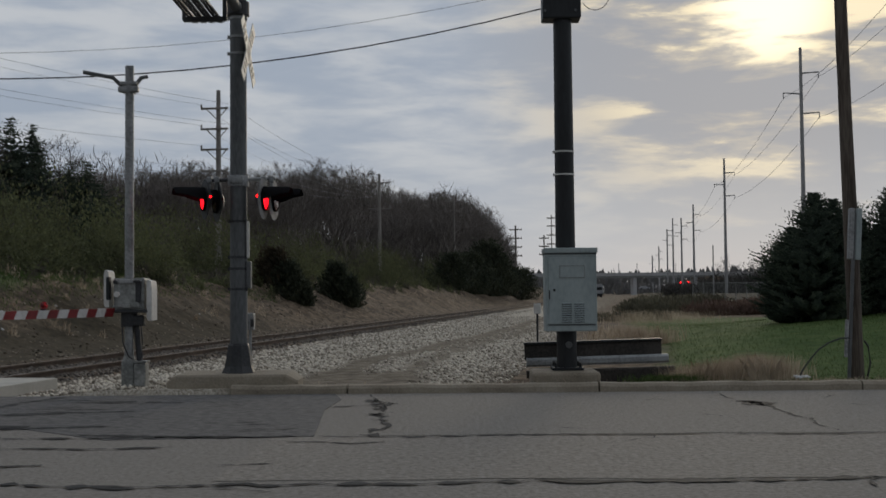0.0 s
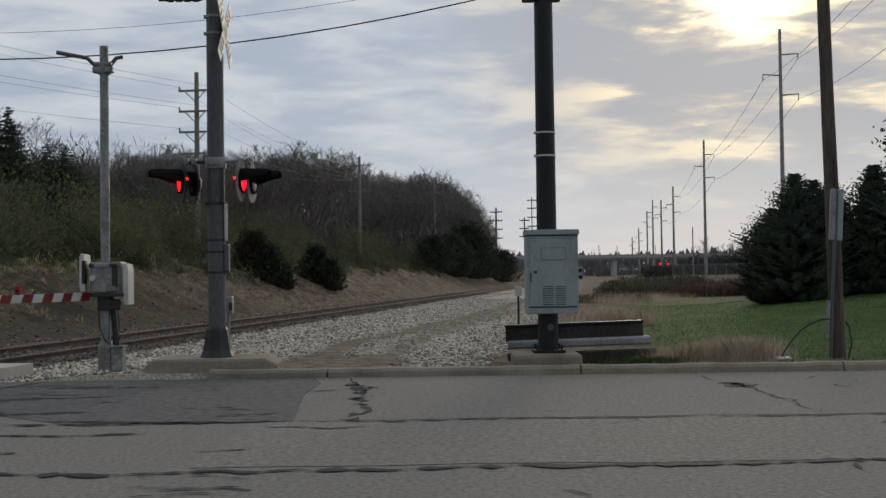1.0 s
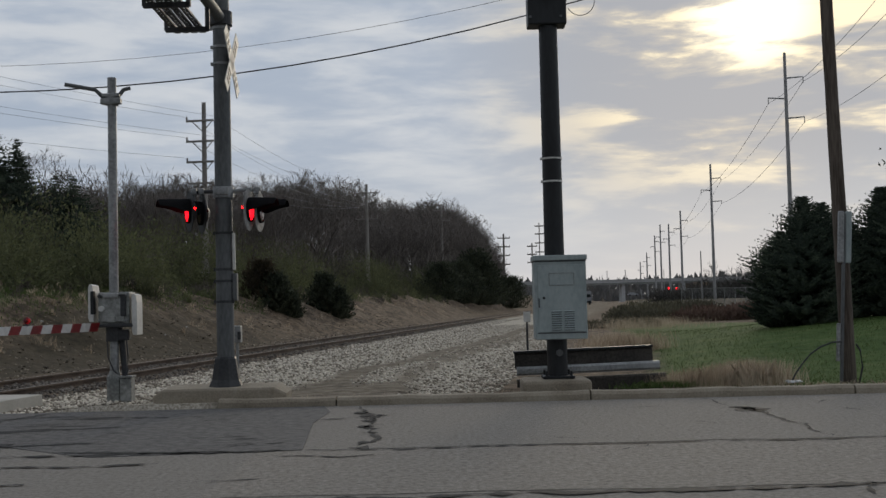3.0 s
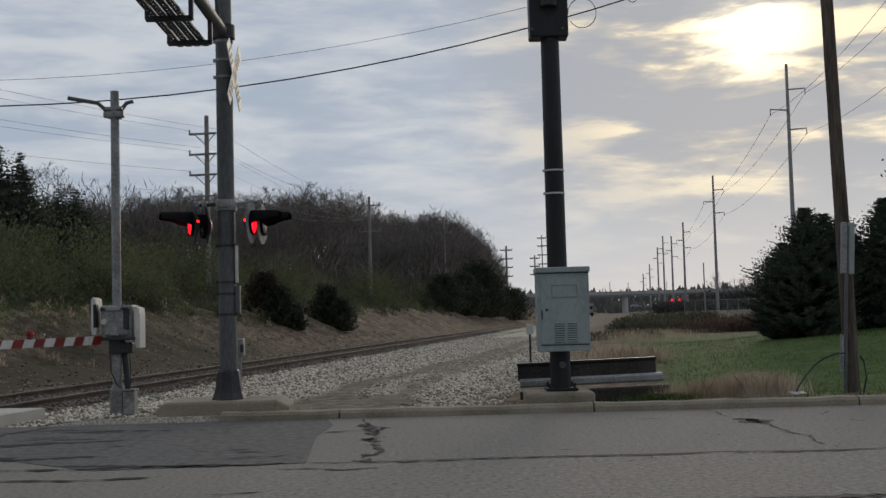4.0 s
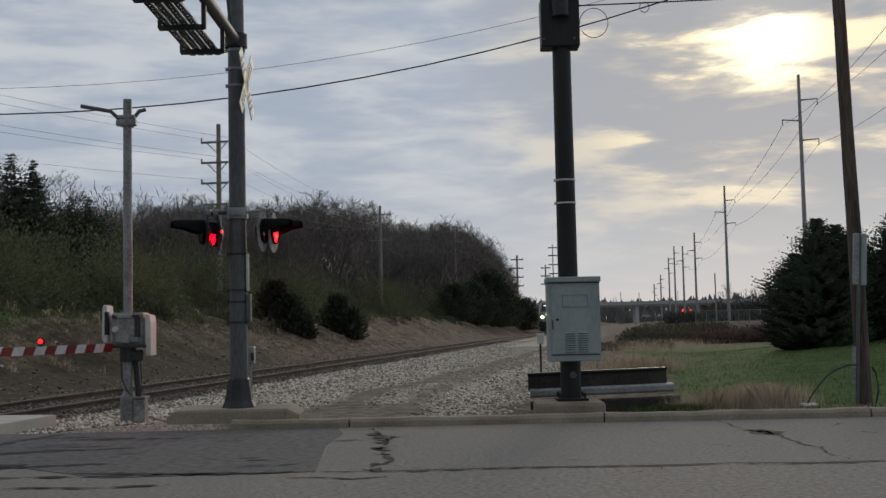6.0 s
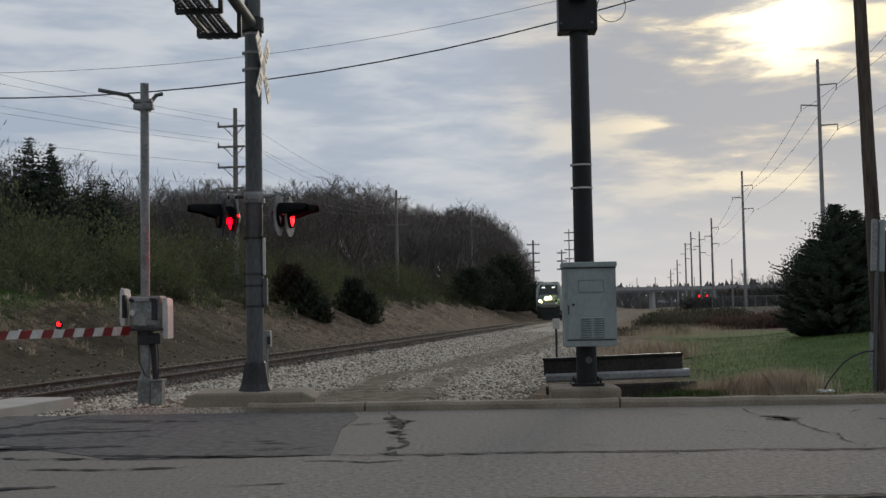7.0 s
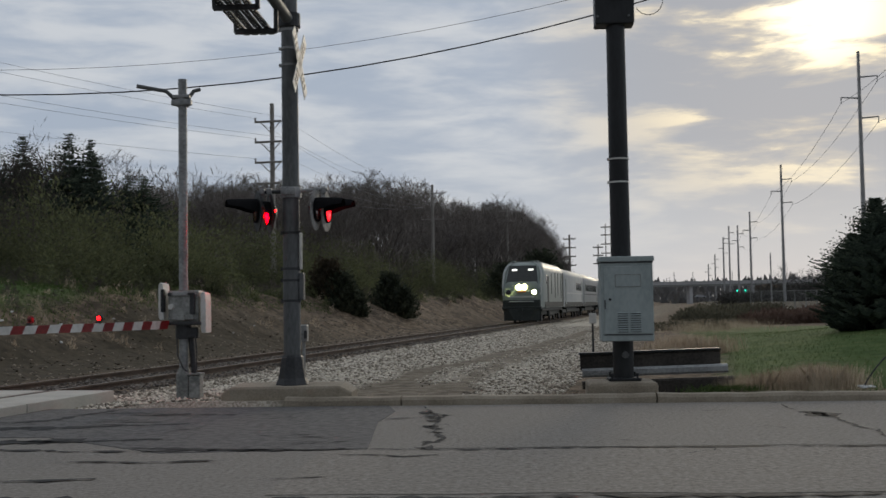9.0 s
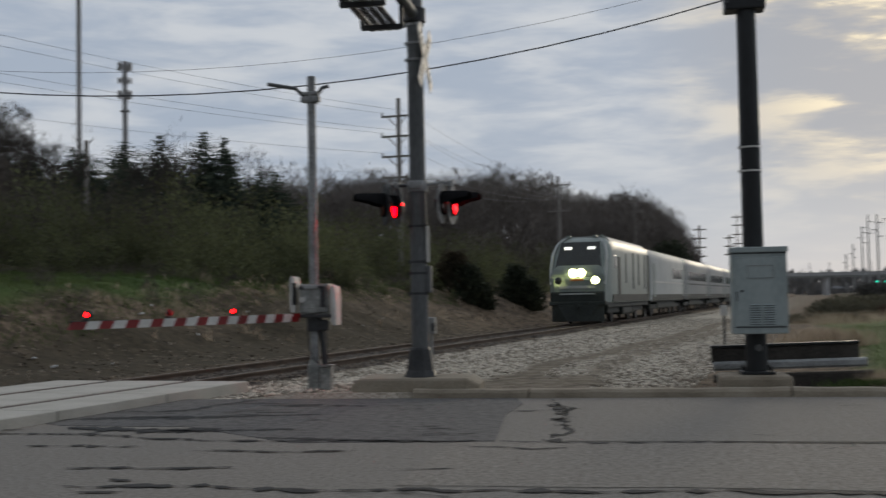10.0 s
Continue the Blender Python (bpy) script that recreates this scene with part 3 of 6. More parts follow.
    bare = np.exp(-((u - a + 0.25 * w) / 0.42) ** 2) + 0.75 * np.exp(-((u - c + 0.3 * w) / 0.38) ** 2)
    return bare + 0.7 * (1 - smooth(-1.2, 2.2, s + w)) * smooth(-8.2, -7.4, u) * (1 - smooth(-5.4, -4.6, u))


def build_ground():
    xs = np.unique(np.concatenate([-np.geomspace(30, 2500, 26), np.arange(-30, 17, 0.4), np.geomspace(17, 2500, 34)]))
    ys = np.unique(np.concatenate([[-60, 0, 12, 15.98, 16.0, 16.02], np.arange(16.3, 50, 0.4), np.geomspace(50, 260, 190), np.geomspace(270, 4200, 45)]))
    X, Y = np.meshgrid(xs, ys)
    Z = land(X, Y)
    V = np.stack([X, Y, Z], -1).reshape(-1, 3)
    nx, ny = len(xs), len(ys)
    i = (np.arange(ny - 1)[:, None] * nx + np.arange(nx - 1)[None, :]).ravel()
    F = np.stack([i, i + 1, i + nx + 1, i + nx], -1)
    ob = array_mesh("ground", V, F, M["soil"])
    ob.data.polygons.foreach_set("use_smooth", [True] * len(F))
    x, y = V[:, 0], V[:, 1]
    s, u = track_su(x, y)
    w = 0.5 * wobble(x, y)
    gravel = smooth(-9.5, -7.5, u + 0.6 * w - 0.004 * s) * (1 - smooth(1.2, 1.8, u))
    gravel = gravel * (1 - 0.85 * smooth(-1.75, -1.35, u) * (1 - smooth(1.35, 1.75, u)))
    gravel = gravel * (0.35 + 0.65 * (1 - smooth(60, 200, s)))
    rut = wheel_ruts(s, u, w)
    dust = np.clip(rut * 1.1, 0, 1) * (s > -3) + 0.5 * smooth(30, 90, s) * (u > -9) * (u < -2)
    turf = smooth(2.3, 4.2, x - 0.12 * (y - 16) + 0.5 * w) * smooth(7.0, 8.5, -u) * (1 - smooth(54, 61, y + 2 * w))
    bankgrass = smooth(6.6, 9.0, u + 1.6 * w) * (1 - smooth(11.5, 13.5, u)) * (0.45 + 0.4 * (1 - smooth(14, 34, s)))
    wood = 0.8 * smooth(8.4, 10.4, u + 1.6 * w) * smooth(6, 24, s) + 0.72 * (1 - smooth(16, 46, s)) * smooth(1.6, 3.2, u) * (1 - smooth(5.8, 7.6, u + 1.5 * w)) + smooth(11.5, 14, u + w) + smooth(60, 66, y + 2 * w) * smooth(13, 18, -u)
    for name, val in (("gravel", gravel), ("dust", dust), ("turf", np.clip(turf + bankgrass, 0, 1)), ("wood", np.clip(wood, 0, 1))):
        a = ob.data.attributes.new(name, "FLOAT", "POINT")
        a.data.foreach_set("value", np.clip(val, 0, 1).astype(np.float32))
    return tagged(ob, "verge of soil, gravel and spring turf", "ground", kind="structure")


def build_road():
    b = Build()
    xs = np.unique(np.concatenate([[-600, -200, -80], np.arange(-40, 41, 2.0), [80, 200, 600]]))
    rings = [[(x, -14.0, -0.02), (x, -6, 0.0), (x, 15.9, 0.0), (x, 15.9, -0.3), (x, -14, -0.3)] for x in xs]
    b.loft(rings, cap=True)
    road = tagged(b.done("road", M["asphalt"]), "worn grey asphalt road with cracks", "road", kind="structure")
    rnd = random.Random(5)
    # darker overlay beside the crossing
    pb = Build()
    edge = [(-1.80, 15.84), (-1.62, 15.0), (-1.68, 13.6), (-1.55, 12.0), (-1.48, 11.1)]
    left = [(-3.5, 10.9), (-5.2, 12.3), (-6.8, 12.4), (-9.0, 13.9), (-14, 13.8), (-14, 15.84)]
    ring = edge + left
    pb.add([(x, y, 0.006) for x, y in ring] + [(x, y, -0.02) for x, y in ring],
           [tuple(reversed(range(len(ring))))] + [(i, (i + 1) % len(ring), len(ring) + (i + 1) % len(ring), len(ring) + i) for i in range(len(ring))])
    pb.done("asphalt_patch", M["asphalt_dark"], road, label="darker asphalt overlay beside the crossing")

    def crack(pts, width, name="crack"):
        cb = Build()
        line = []
        for (x0, y0), (x1, y1) in zip(pts, pts[1:]):
            n = max(2, int(math.hypot(x1 - x0, y1 - y0) / 0.09))
            for i in range(n):
                k = i / n
                line.append((x0 + (x1 - x0) * k, y0 + (y1 - y0) * k))
        off = 0.0
        dx, dy = pts[-1][0] - pts[0][0], pts[-1][1] - pts[0][1]
        nx, ny = (-dy / math.hypot(dx, dy), dx / math.hypot(dx, dy)) if dx > abs(dy) * 0.3 else (1.0, 0.0)
        top, bot = [], []
        for x, y in line:
            taper = min(1.0, 0.15 + 5.0 * min(len(top), len(line) - len(top)) / len(line))
            off = off * 0.95 + rnd.uniform(-0.035, 0.035) + (rnd.uniform(-0.09, 0.09) if rnd.random() < 0.12 else 0)
            w = 2.0 * taper * width * rnd.uniform(0.1, 1.3) * (1 if rnd.random() > 0.14 else 0.12)
            top.append((x + nx * (off + w), y + ny * (off + w), 0.0105))
            bot.append((x + nx * (off - w), y + ny * (off - w), 0.0105))
        n = len(top)
        cb.add(top + bot, [(n + i, n + i + 1, i + 1, i) if ny > 0.01 else (i, i + 1, n + i + 1, n + i) for i in range(n - 1)])
        cb.done(name, M["crack"], road, label="tar-dark crack in the asphalt")

    crack([(-2.0, 11.05), (-0.7, 10.98), (2.0, 11.06), (5.2, 11.02), (9, 11.1)], 0.026)
    crack([(-6.5, 11.6), (-4.4, 11.1), (-2.0, 11.05)], 0.03)
    crack([(-2.6, 8.1), (-1.6, 8.3), (0.6, 8.4), (1.6, 8.32), (4.5, 8.5)], 0.036)
    crack([(-4.5, 8.2), (-3.4, 8.35), (-2.3, 8.15)], 0.045)
    crack([(-1.28, 15.6), (-1.12, 14.6), (-1.0, 13.6), (-0.95, 12.8), (-0.84, 12.0), (-0.82, 11.2)], 0.022)
    for cx, cy, wd in ((-1.16, 14.75, 0.07), (-1.06, 14.35, 0.12), (-1.02, 14.0, 0.08), (-0.99, 13.75, 0.05), (-0.98, 13.1, 0.05), (-0.9, 12.5, 0.05), (-0.86, 11.6, 0.05), (-0.9, 11.15, 0.07)):
        crack([(cx - 0.13, cy), (cx, cy - 0.05), (cx + 0.13, cy + 0.03)], wd)
    crack([(3.6, 14.35), (3.70, 14.0), (3.86, 13.6)], 0.045)
    crack([(3.5, 14.35), (3.68, 14.0), (3.9, 13.62)], 0.10)
    crack([(3.45, 15.8), (3.6, 14.3), (3.83, 13.6), (3.73, 12.8), (3.70, 11.95), (3.66, 11.1)], 0.012)
    crack([(-7.0, 13.9), (-6.0, 14.1), (-5.65, 15.1), (-5.4, 15.7)], 0.05)
    crack([(-7.4, 13.0), (-5.4, 13.35), (-4.7, 13.55)], 0.10)
    crack([(-5.2, 14.75), (-4.3, 14.85), (-3.6, 14.6)], 0.05)
    crack([(-6.6, 12.2), (-5.4, 12.0), (-4.6, 12.2)], 0.10)
    crack([(-4.0, 11.35), (-3.0, 11.2), (-1.6, 11.15)], 0.04)
    for x0, y0, ln, wd in ((-5.2, 13.6, 1.3, 0.03), (-4.8, 14.6, 0.9, 0.02), (-6.9, 13.2, 1.2, 0.03), (-6.0, 14.9, 1.4, 0.02),
                           (-3.5, 14.7, 0.8, 0.012), (-4.4, 10.3, 1.8, 0.02), (-5.0, 9.1, 1.6, 0.03),
                           (-2.9, 12.4, 0.7, 0.012), (-6.2, 10.6, 1.3, 0.03), (-5.6, 12.0, 1.9, 0.045), (-7.2, 11.6, 1.4, 0.03), (-2.4, 9.2, 0.9, 0.012)):
        crack([(x0, y0), (x0 + ln * 0.5, y0 + rnd.uniform(-0.12, 0.12)), (x0 + ln, y0 + rnd.uniform(-0.15, 0.15))], wd)
    for y0, y1, x0, x1, mat, lab in ((8.42, 10.98, -1.9, 60, "asphalt_light", "paler worn lane of asphalt"), (11.12, 15.80, -0.95, 60, "asphalt", "grey worn lane of asphalt")):
        ln = Build()
        xs2 = np.linspace(x0, x1, 90)
        wav = [0.03 * math.sin(3.1 * x) + 0.02 * math.sin(7.7 * x) for x in xs2]
        ln.add([(x, y0 + k, 0.0045) for x, k in zip(xs2, wav)] + [(x, y1 + k, 0.0045) for x, k in zip(xs2, wav)],
               [(i, i + 1, 91 + i - 0, 90 + i) for i in range(89)])
        ln.done("lane_surface", M[mat], road, label=lab)
    for i in range(26):
        x0, y0 = rnd.uniform(-8.5, -1.6), rnd.uniform(6.8, 15.2)
        ln2, sl = rnd.uniform(0.25, 1.1), rnd.uniform(-0.35, 0.35)
        crack([(x0, y0), (x0 + ln2 * 0.5, y0 + sl * 0.5), (x0 + ln2, y0 + sl + rnd.uniform(-0.1, 0.1))], rnd.uniform(0.006, 0.024))
    for i in range(16):
        x0, y0 = rnd.uniform(-1.5, 6.5), rnd.uniform(7.2, 15.4)
        crack([(x0, y0), (x0 + rnd.uniform(0.1, 0.5), y0 + rnd.uniform(-0.6, 0.6))], rnd.uniform(0.004, 0.010))
    mk = Build().box((5.0, 10.65, 0.006), (1.5, 0.09, 0.004))
    mk.done("lane_mark", M["paint"], road, label="worn white lane dash")
    return road


def build_kerb():
    """Kerb stones with a joint every few metres, and the raised island under the mast."""
    holder = thing("kerb", Matrix.Identity(4), "weathered concrete kerb along the road edge", "kerb", kind="structure")
    cuts = [-3.3, -1.63, 1.93, 5.62, 9.3, 13.0, 16.7, 20.4, 24.1, 27.8]
    for a, b2 in zip(cuts, cuts[1:]):
        n = max(2, int((b2 - a) / 0.3))
        b = Build()
        rings = []
        for i in range(n + 1):
            x = a + 0.012 + (b2 - a - 0.024) * i / n
            j = 0.006 * math.sin(7.3 * x) + 0.004 * math.sin(17 * x)
            rings.append([(x, 15.86 + j, -0.1), (x, 15.875 + j, 0.075 + j), (x, 15.905 + j, 0.115 + j), (x, 16.05, 0.125 + j), (x, 16.07, 0.1), (x, 16.07, -0.1)])
        b.loft(rings)
        b.done("kerb_stone", M["concrete"], holder)
    b = Build()
    rings = []
    for i in range(13):
        x = -4.28 + 1.9 * i / 12
        k = 0.02 * math.sin(5 * x) + 0.012 * math.sin(13 * x)
        e = 0.10 if i in (0, 12) else 0.0
        rings.append([(x, 16.10 + k + e, -0.1), (x, 16.115 + k + e, 0.235 - e), (x, 16.135 + k + e, 0.265 - e), (x, 16.86 - e, 0.285 - e), (x, 16.9 - e, 0.25 - e), (x, 16.9 - e, -0.1)])
    b.loft(rings)
    tagged(b.done("mast_island", M["concrete"]), "chipped concrete island under the signal mast", "kerb island", kind="structure")
    b = Build()
    b.box((1.50, 16.58, 0.10), (0.98, 0.86, 0.33), 0.05)
    tagged(b.done("pole_footing", M["concrete"]), "concrete footing under the black pole", "footing", kind="structure")


def build_track():
    holder = thing("railway_track", Matrix.Identity(4), "single railway track of rusty rails on ballast", "railway track", kind="structure")
    prof = [(-0.075, -0.172), (-0.075, -0.155), (-0.012, -0.135), (-0.012, -0.045), (-0.036, -0.035), (-0.036, -0.008), (-0.028, 0.0),
            (0.028, 0.0), (0.036, -0.008), (0.036, -0.035), (0.012, -0.045), (0.012, -0.135), (0.075, -0.155), (0.075, -0.172)]
    stops = [-60, -8, 0, 30, 80, 160, 300, 700]
    for side in (-0.7525, 0.7525):
        b = Build()
        rings = [[on_track(s, side + x, RAIL_Z + z) for x, z in prof] for s in stops]
        b.loft(rings)
        ob = b.done("rail", [M["rail_side"], M["rail_top"]], holder, label="rusty steel rail with a polished head")
        n = len(prof)
        for p in ob.data.polygons:
            if len(p.vertices) == 4 and abs(p.normal.z) > 0.85 and p.center.z > RAIL_Z - 0.004:
                p.material_index = 1
    tie = Build().box((0, 0, 0), (2.6, 0.23, 0.16), 0.012)
    first = None
    for i in range(170):
        m = Matrix.Translation(on_track(-0.5 + i * 0.53, 0, RAIL_Z - 0.172 - 0.075)) @ Matrix.Rotation(-TH, 4, "Z")
        if first is None:
            first = tie.done("sleeper", M["tie"], holder, m)
        else:
            ob = new("sleeper", first.data)
            ob.parent, ob.matrix_basis = holder, m
    # crossing panels of concrete
    pan = thing("crossing_panels", Matrix.Identity(4), "pale concrete panels of the level crossing", "crossing panel", kind="structure")
    for u0, u1 in ((-1.85, -0.86), (-0.62, 0.62), (0.86, 1.85)):
        for k in range(5):
            s0 = -0.9 - 2.45 * k
            b = Build()
            c = on_track(s0 - 1.21, (u0 + u1) / 2, 0.0)
            b.box((0, 0, 0), (u1 - u0, 2.42, 0.26), 0.012)
            b.done("panel", M["concrete_new"], pan, Matrix.Translation(c) @ Matrix.Rotation(-TH, 4, "Z"))


def scatter(name, pts, size, mat, label, category, seed, flat=0.6):
    """Many small angular stones in one mesh."""
    r = np.random.RandomState(seed)
    n = len(pts)
    base = np.array([(1, 0, 0), (-1, 0, 0), (0, 1, 0), (0, -1, 0), (0, 0, 1), (0, 0, -1)], float)
    tri = np.array([(0, 2, 4), (2, 1, 4), (1, 3, 4), (3, 0, 4), (2, 0, 5), (1, 2, 5), (3, 1, 5), (0, 3, 5)])
    v = base[None] * r.uniform(0.6, 1.3, (n, 6, 1)) + r.uniform(-0.35, 0.35, (n, 6, 3))
    ang = r.uniform(0, 6.28, n)
    c, s = np.cos(ang)[:, None], np.sin(ang)[:, None]
    x, y = v[..., 0] * c - v[..., 1] * s, v[..., 0] * s + v[..., 1] * c
    sz = (size * r.uniform(0.55, 1.5, n) ** 1.3)[:, None]
    v = np.stack([x * sz, y * sz, v[..., 2] * sz * flat], -1) + pts[:, None, :]
    f = (tri[None] + 6 * np.arange(n)[:, None, None]).reshape(-1, 3)
    return tagged(array_mesh(name, v.reshape(-1, 3), f, mat), label, category, kind="stuff")


def build_ballast():
    r = np.random.RandomState(3)
    n = 36000
    s = -3.0 + 75 * r.uniform(0, 1, n) ** 1.7
    u = r.uniform(-3.6, 1.5, n)
    keep = (np.abs(np.abs(u) - 0.7525) > 0.09) & ((s > -0.7) | (u < -1.95))
    s, u = s[keep], u[keep]
    x, y = TC.x + TD.x * s + TN.x * u, TC.y + TD.y * s + TN.y * u
    keep = (y > 16.15) & ~((x > -4.35) & (x < -2.2) & (y < 17.1))
    x, y = x[keep], y[keep]
    s2, u2 = track_su(x, y)
    inner = np.abs(u2) < 1.45
    P = np.stack([x, y, land(x, y) + 0.012], -1)
    scatter("ballast_stones", P[~inner], 0.036, M["gravel"], "loose grey ballast stones along the track", "ballast", 4)
    scatter("track_stones", P[inner] - np.array([0, 0, 0.01]), 0.034, M["track_stone"], "dark oily stones between the rails", "ballast", 5)
    n = 24000
    s = -3.0 + 50 * r.uniform(0, 1, n) ** 1.6
    u = r.uniform(-9.0, -3.2, n)
    x, y = TC.x + TD.x * s + TN.x * u, TC.y + TD.y * s + TN.y * u
    w = 0.5 * wobble(x, y)
    rut = wheel_ruts(s, u, w)
    keep = (y > 16.12) & (r.uniform(0, 1, n) > rut * 1.1) & ~((x > 1.05) & (x < 2.2) & (y < 17.1)) & ~((x > -4.35) & (x < -2.2) & (y < 17.1))
    x, y = x[keep], y[keep]
    n = 5200
    s, u = r.uniform(-4, 60, n), r.uniform(1.7, 8.5, n)
    xb, yb = TC.x + TD.x * s + TN.x * u, TC.y + TD.y * s + TN.y * u
    ok = yb > 16.3
    scatter("bank_clods", np.stack([xb[ok], yb[ok], land(xb[ok], yb[ok]) + 0.005], -1), 0.035, M["clod"], "loose clods and small stones on the bare bank", "soil", 7)
    scatter("gravel_stones", np.stack([x, y, land(x, y) + 0.006], -1), 0.028, M["gravel"], "scattered pale gravel on the service strip", "gravel", 6)


build_ground()
build_road()
build_kerb()
build_track()
build_ballast()


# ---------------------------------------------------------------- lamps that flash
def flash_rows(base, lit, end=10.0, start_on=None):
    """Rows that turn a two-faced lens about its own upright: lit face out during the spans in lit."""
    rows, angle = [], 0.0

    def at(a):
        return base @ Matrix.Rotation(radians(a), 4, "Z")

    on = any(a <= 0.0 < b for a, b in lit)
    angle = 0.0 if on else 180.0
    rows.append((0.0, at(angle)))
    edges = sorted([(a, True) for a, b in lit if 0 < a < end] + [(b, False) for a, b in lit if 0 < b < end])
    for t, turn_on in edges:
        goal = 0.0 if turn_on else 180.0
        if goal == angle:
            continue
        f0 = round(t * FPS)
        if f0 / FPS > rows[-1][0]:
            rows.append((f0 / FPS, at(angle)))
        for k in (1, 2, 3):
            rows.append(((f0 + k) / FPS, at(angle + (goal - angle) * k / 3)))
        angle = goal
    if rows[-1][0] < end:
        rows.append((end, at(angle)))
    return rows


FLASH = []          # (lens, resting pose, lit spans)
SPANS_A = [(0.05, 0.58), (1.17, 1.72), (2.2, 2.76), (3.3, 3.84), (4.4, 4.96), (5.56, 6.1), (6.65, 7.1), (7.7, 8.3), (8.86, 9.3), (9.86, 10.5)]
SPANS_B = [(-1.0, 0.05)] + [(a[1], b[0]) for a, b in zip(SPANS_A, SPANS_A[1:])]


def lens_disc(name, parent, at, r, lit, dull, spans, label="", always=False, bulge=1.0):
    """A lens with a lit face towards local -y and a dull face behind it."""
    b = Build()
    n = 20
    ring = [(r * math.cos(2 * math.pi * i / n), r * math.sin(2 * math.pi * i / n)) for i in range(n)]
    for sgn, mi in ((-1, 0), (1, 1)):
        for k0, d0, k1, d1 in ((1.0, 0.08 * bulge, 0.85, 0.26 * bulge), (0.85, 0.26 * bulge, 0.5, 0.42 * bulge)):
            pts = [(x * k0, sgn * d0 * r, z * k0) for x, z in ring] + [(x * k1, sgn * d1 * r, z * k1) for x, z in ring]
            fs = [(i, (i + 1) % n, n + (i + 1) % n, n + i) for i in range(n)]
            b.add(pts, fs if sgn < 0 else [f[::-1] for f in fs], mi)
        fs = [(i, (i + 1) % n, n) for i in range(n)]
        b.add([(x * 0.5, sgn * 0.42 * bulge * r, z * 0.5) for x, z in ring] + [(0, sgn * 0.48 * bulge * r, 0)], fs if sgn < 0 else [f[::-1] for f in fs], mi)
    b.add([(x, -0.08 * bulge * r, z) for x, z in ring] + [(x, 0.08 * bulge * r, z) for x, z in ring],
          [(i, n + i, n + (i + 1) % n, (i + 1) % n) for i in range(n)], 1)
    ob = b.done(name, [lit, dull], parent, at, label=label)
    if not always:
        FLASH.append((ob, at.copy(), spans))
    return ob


# ---------------------------------------------------------------- the crossing's equipment
def flasher(parent, at, yaw, spans, strong, hood=0.5, disc_mat="black"):
    """One flashing-light head: background disc, housing, visor and lens. It looks along local -y, turned by yaw."""
    m = Matrix.Translation(at) @ Matrix.Rotation(radians(yaw), 4, "Z")
    n = 28
    b = Build()
    ring = [(0.30 * math.cos(2 * math.pi * i / n), 0.30 * math.sin(2 * math.pi * i / n)) for i in range(n)]
    b.add([(x, -0.006, z) for x, z in ring] + [(x, 0.006, z) for x, z in ring],
          [tuple(range(n)), tuple(reversed(range(n, 2 * n)))] + [(i, n + i, n + (i + 1) % n, (i + 1) % n) for i in range(n)], 0)
    for p in range(1):
        b.m[1] = 1
    head = b.done("background_disc", [M[disc_mat], M[disc_mat]], parent, m, label="round background disc of a flashing light")
    hb = Build()
    hb.tube((0, 0.007, 0), (0, 0.06, 0), 0.165, 0.14, 20)
    hb.tube((0, 0.06, 0), (0, 0.10, 0), 0.14, 0.07, 20)
    hb.done("housing", M["mast_dark"], head, smooth=True)
    # visor: a long hood open below
    vb = Build()
    arc = [radians(a) for a in range(-8, 189, 14)]
    outer = [[(0.185 * k * math.cos(math.pi / 2 + (a - math.pi / 2) * w), y, 0.185 * k * math.sin(math.pi / 2 + (a - math.pi / 2) * w)) for a in arc]
             for y, k, w in ((-0.01, 1.0, 1.0), (-hood * 0.3, 0.99, 0.92), (-hood * 0.6, 0.97, 0.76), (-hood * 0.95, 0.93, 0.66), (-hood, 0.85, 0.6))]
    inner = [[(x * 0.96, y, z * 0.96) for x, y, z in ring2] for ring2 in outer]
    vb.loft(outer, cap=False, closed=False)
    vb.loft([list(reversed(r2)) for r2 in inner], cap=False, closed=False)
    vb.done("visor", M["visor"], head, smooth=True)
    # Added ring blocks stray light from the lit face when turned inwards.
    rim = Build()
    rim.loft([[(r3 * math.cos(6.28318 * i / n), y, r3 * math.sin(6.28318 * i / n)) for i in range(n)] for y, r3 in ((-0.006, 0.172), (-0.045, 0.172), (-0.045, 0.157), (-0.006, 0.157))], cap=False)
    rim.done("light_seal_ring", M["visor"], head)
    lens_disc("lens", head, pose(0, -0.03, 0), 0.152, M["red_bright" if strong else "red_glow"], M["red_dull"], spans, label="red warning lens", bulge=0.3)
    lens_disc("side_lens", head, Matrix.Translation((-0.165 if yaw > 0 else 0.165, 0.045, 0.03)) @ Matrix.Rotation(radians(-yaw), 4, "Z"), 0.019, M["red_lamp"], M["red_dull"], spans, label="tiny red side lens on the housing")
    return head


def build_mast():
    base = (-3.29, 16.5, 0.25)
    mast = thing("cantilever_mast", Matrix.Translation(base), "grey steel cantilever signal mast with red flashing lights on an island", "crossing signal")
    b = Build()
    b.tube((0, 0, 0.1), (0, 0, 7.6), 0.128, 0.118, 24)
    b.done("pole", M["mast_grey"], mast, smooth=True)
    b = Build()
    n = 8
    b.loft([[(r * math.cos(2 * math.pi * (i + 0.5) / n), r * math.sin(2 * math.pi * (i + 0.5) / n), z) for i in range(n)]
            for r, z in ((0.25, 0.0), (0.25, 0.03), (0.21, 0.12), (0.16, 0.42), (0.14, 0.45))])
    b.done("base_skirt", M["mast_dark"], mast, label="dark flared base skirt")
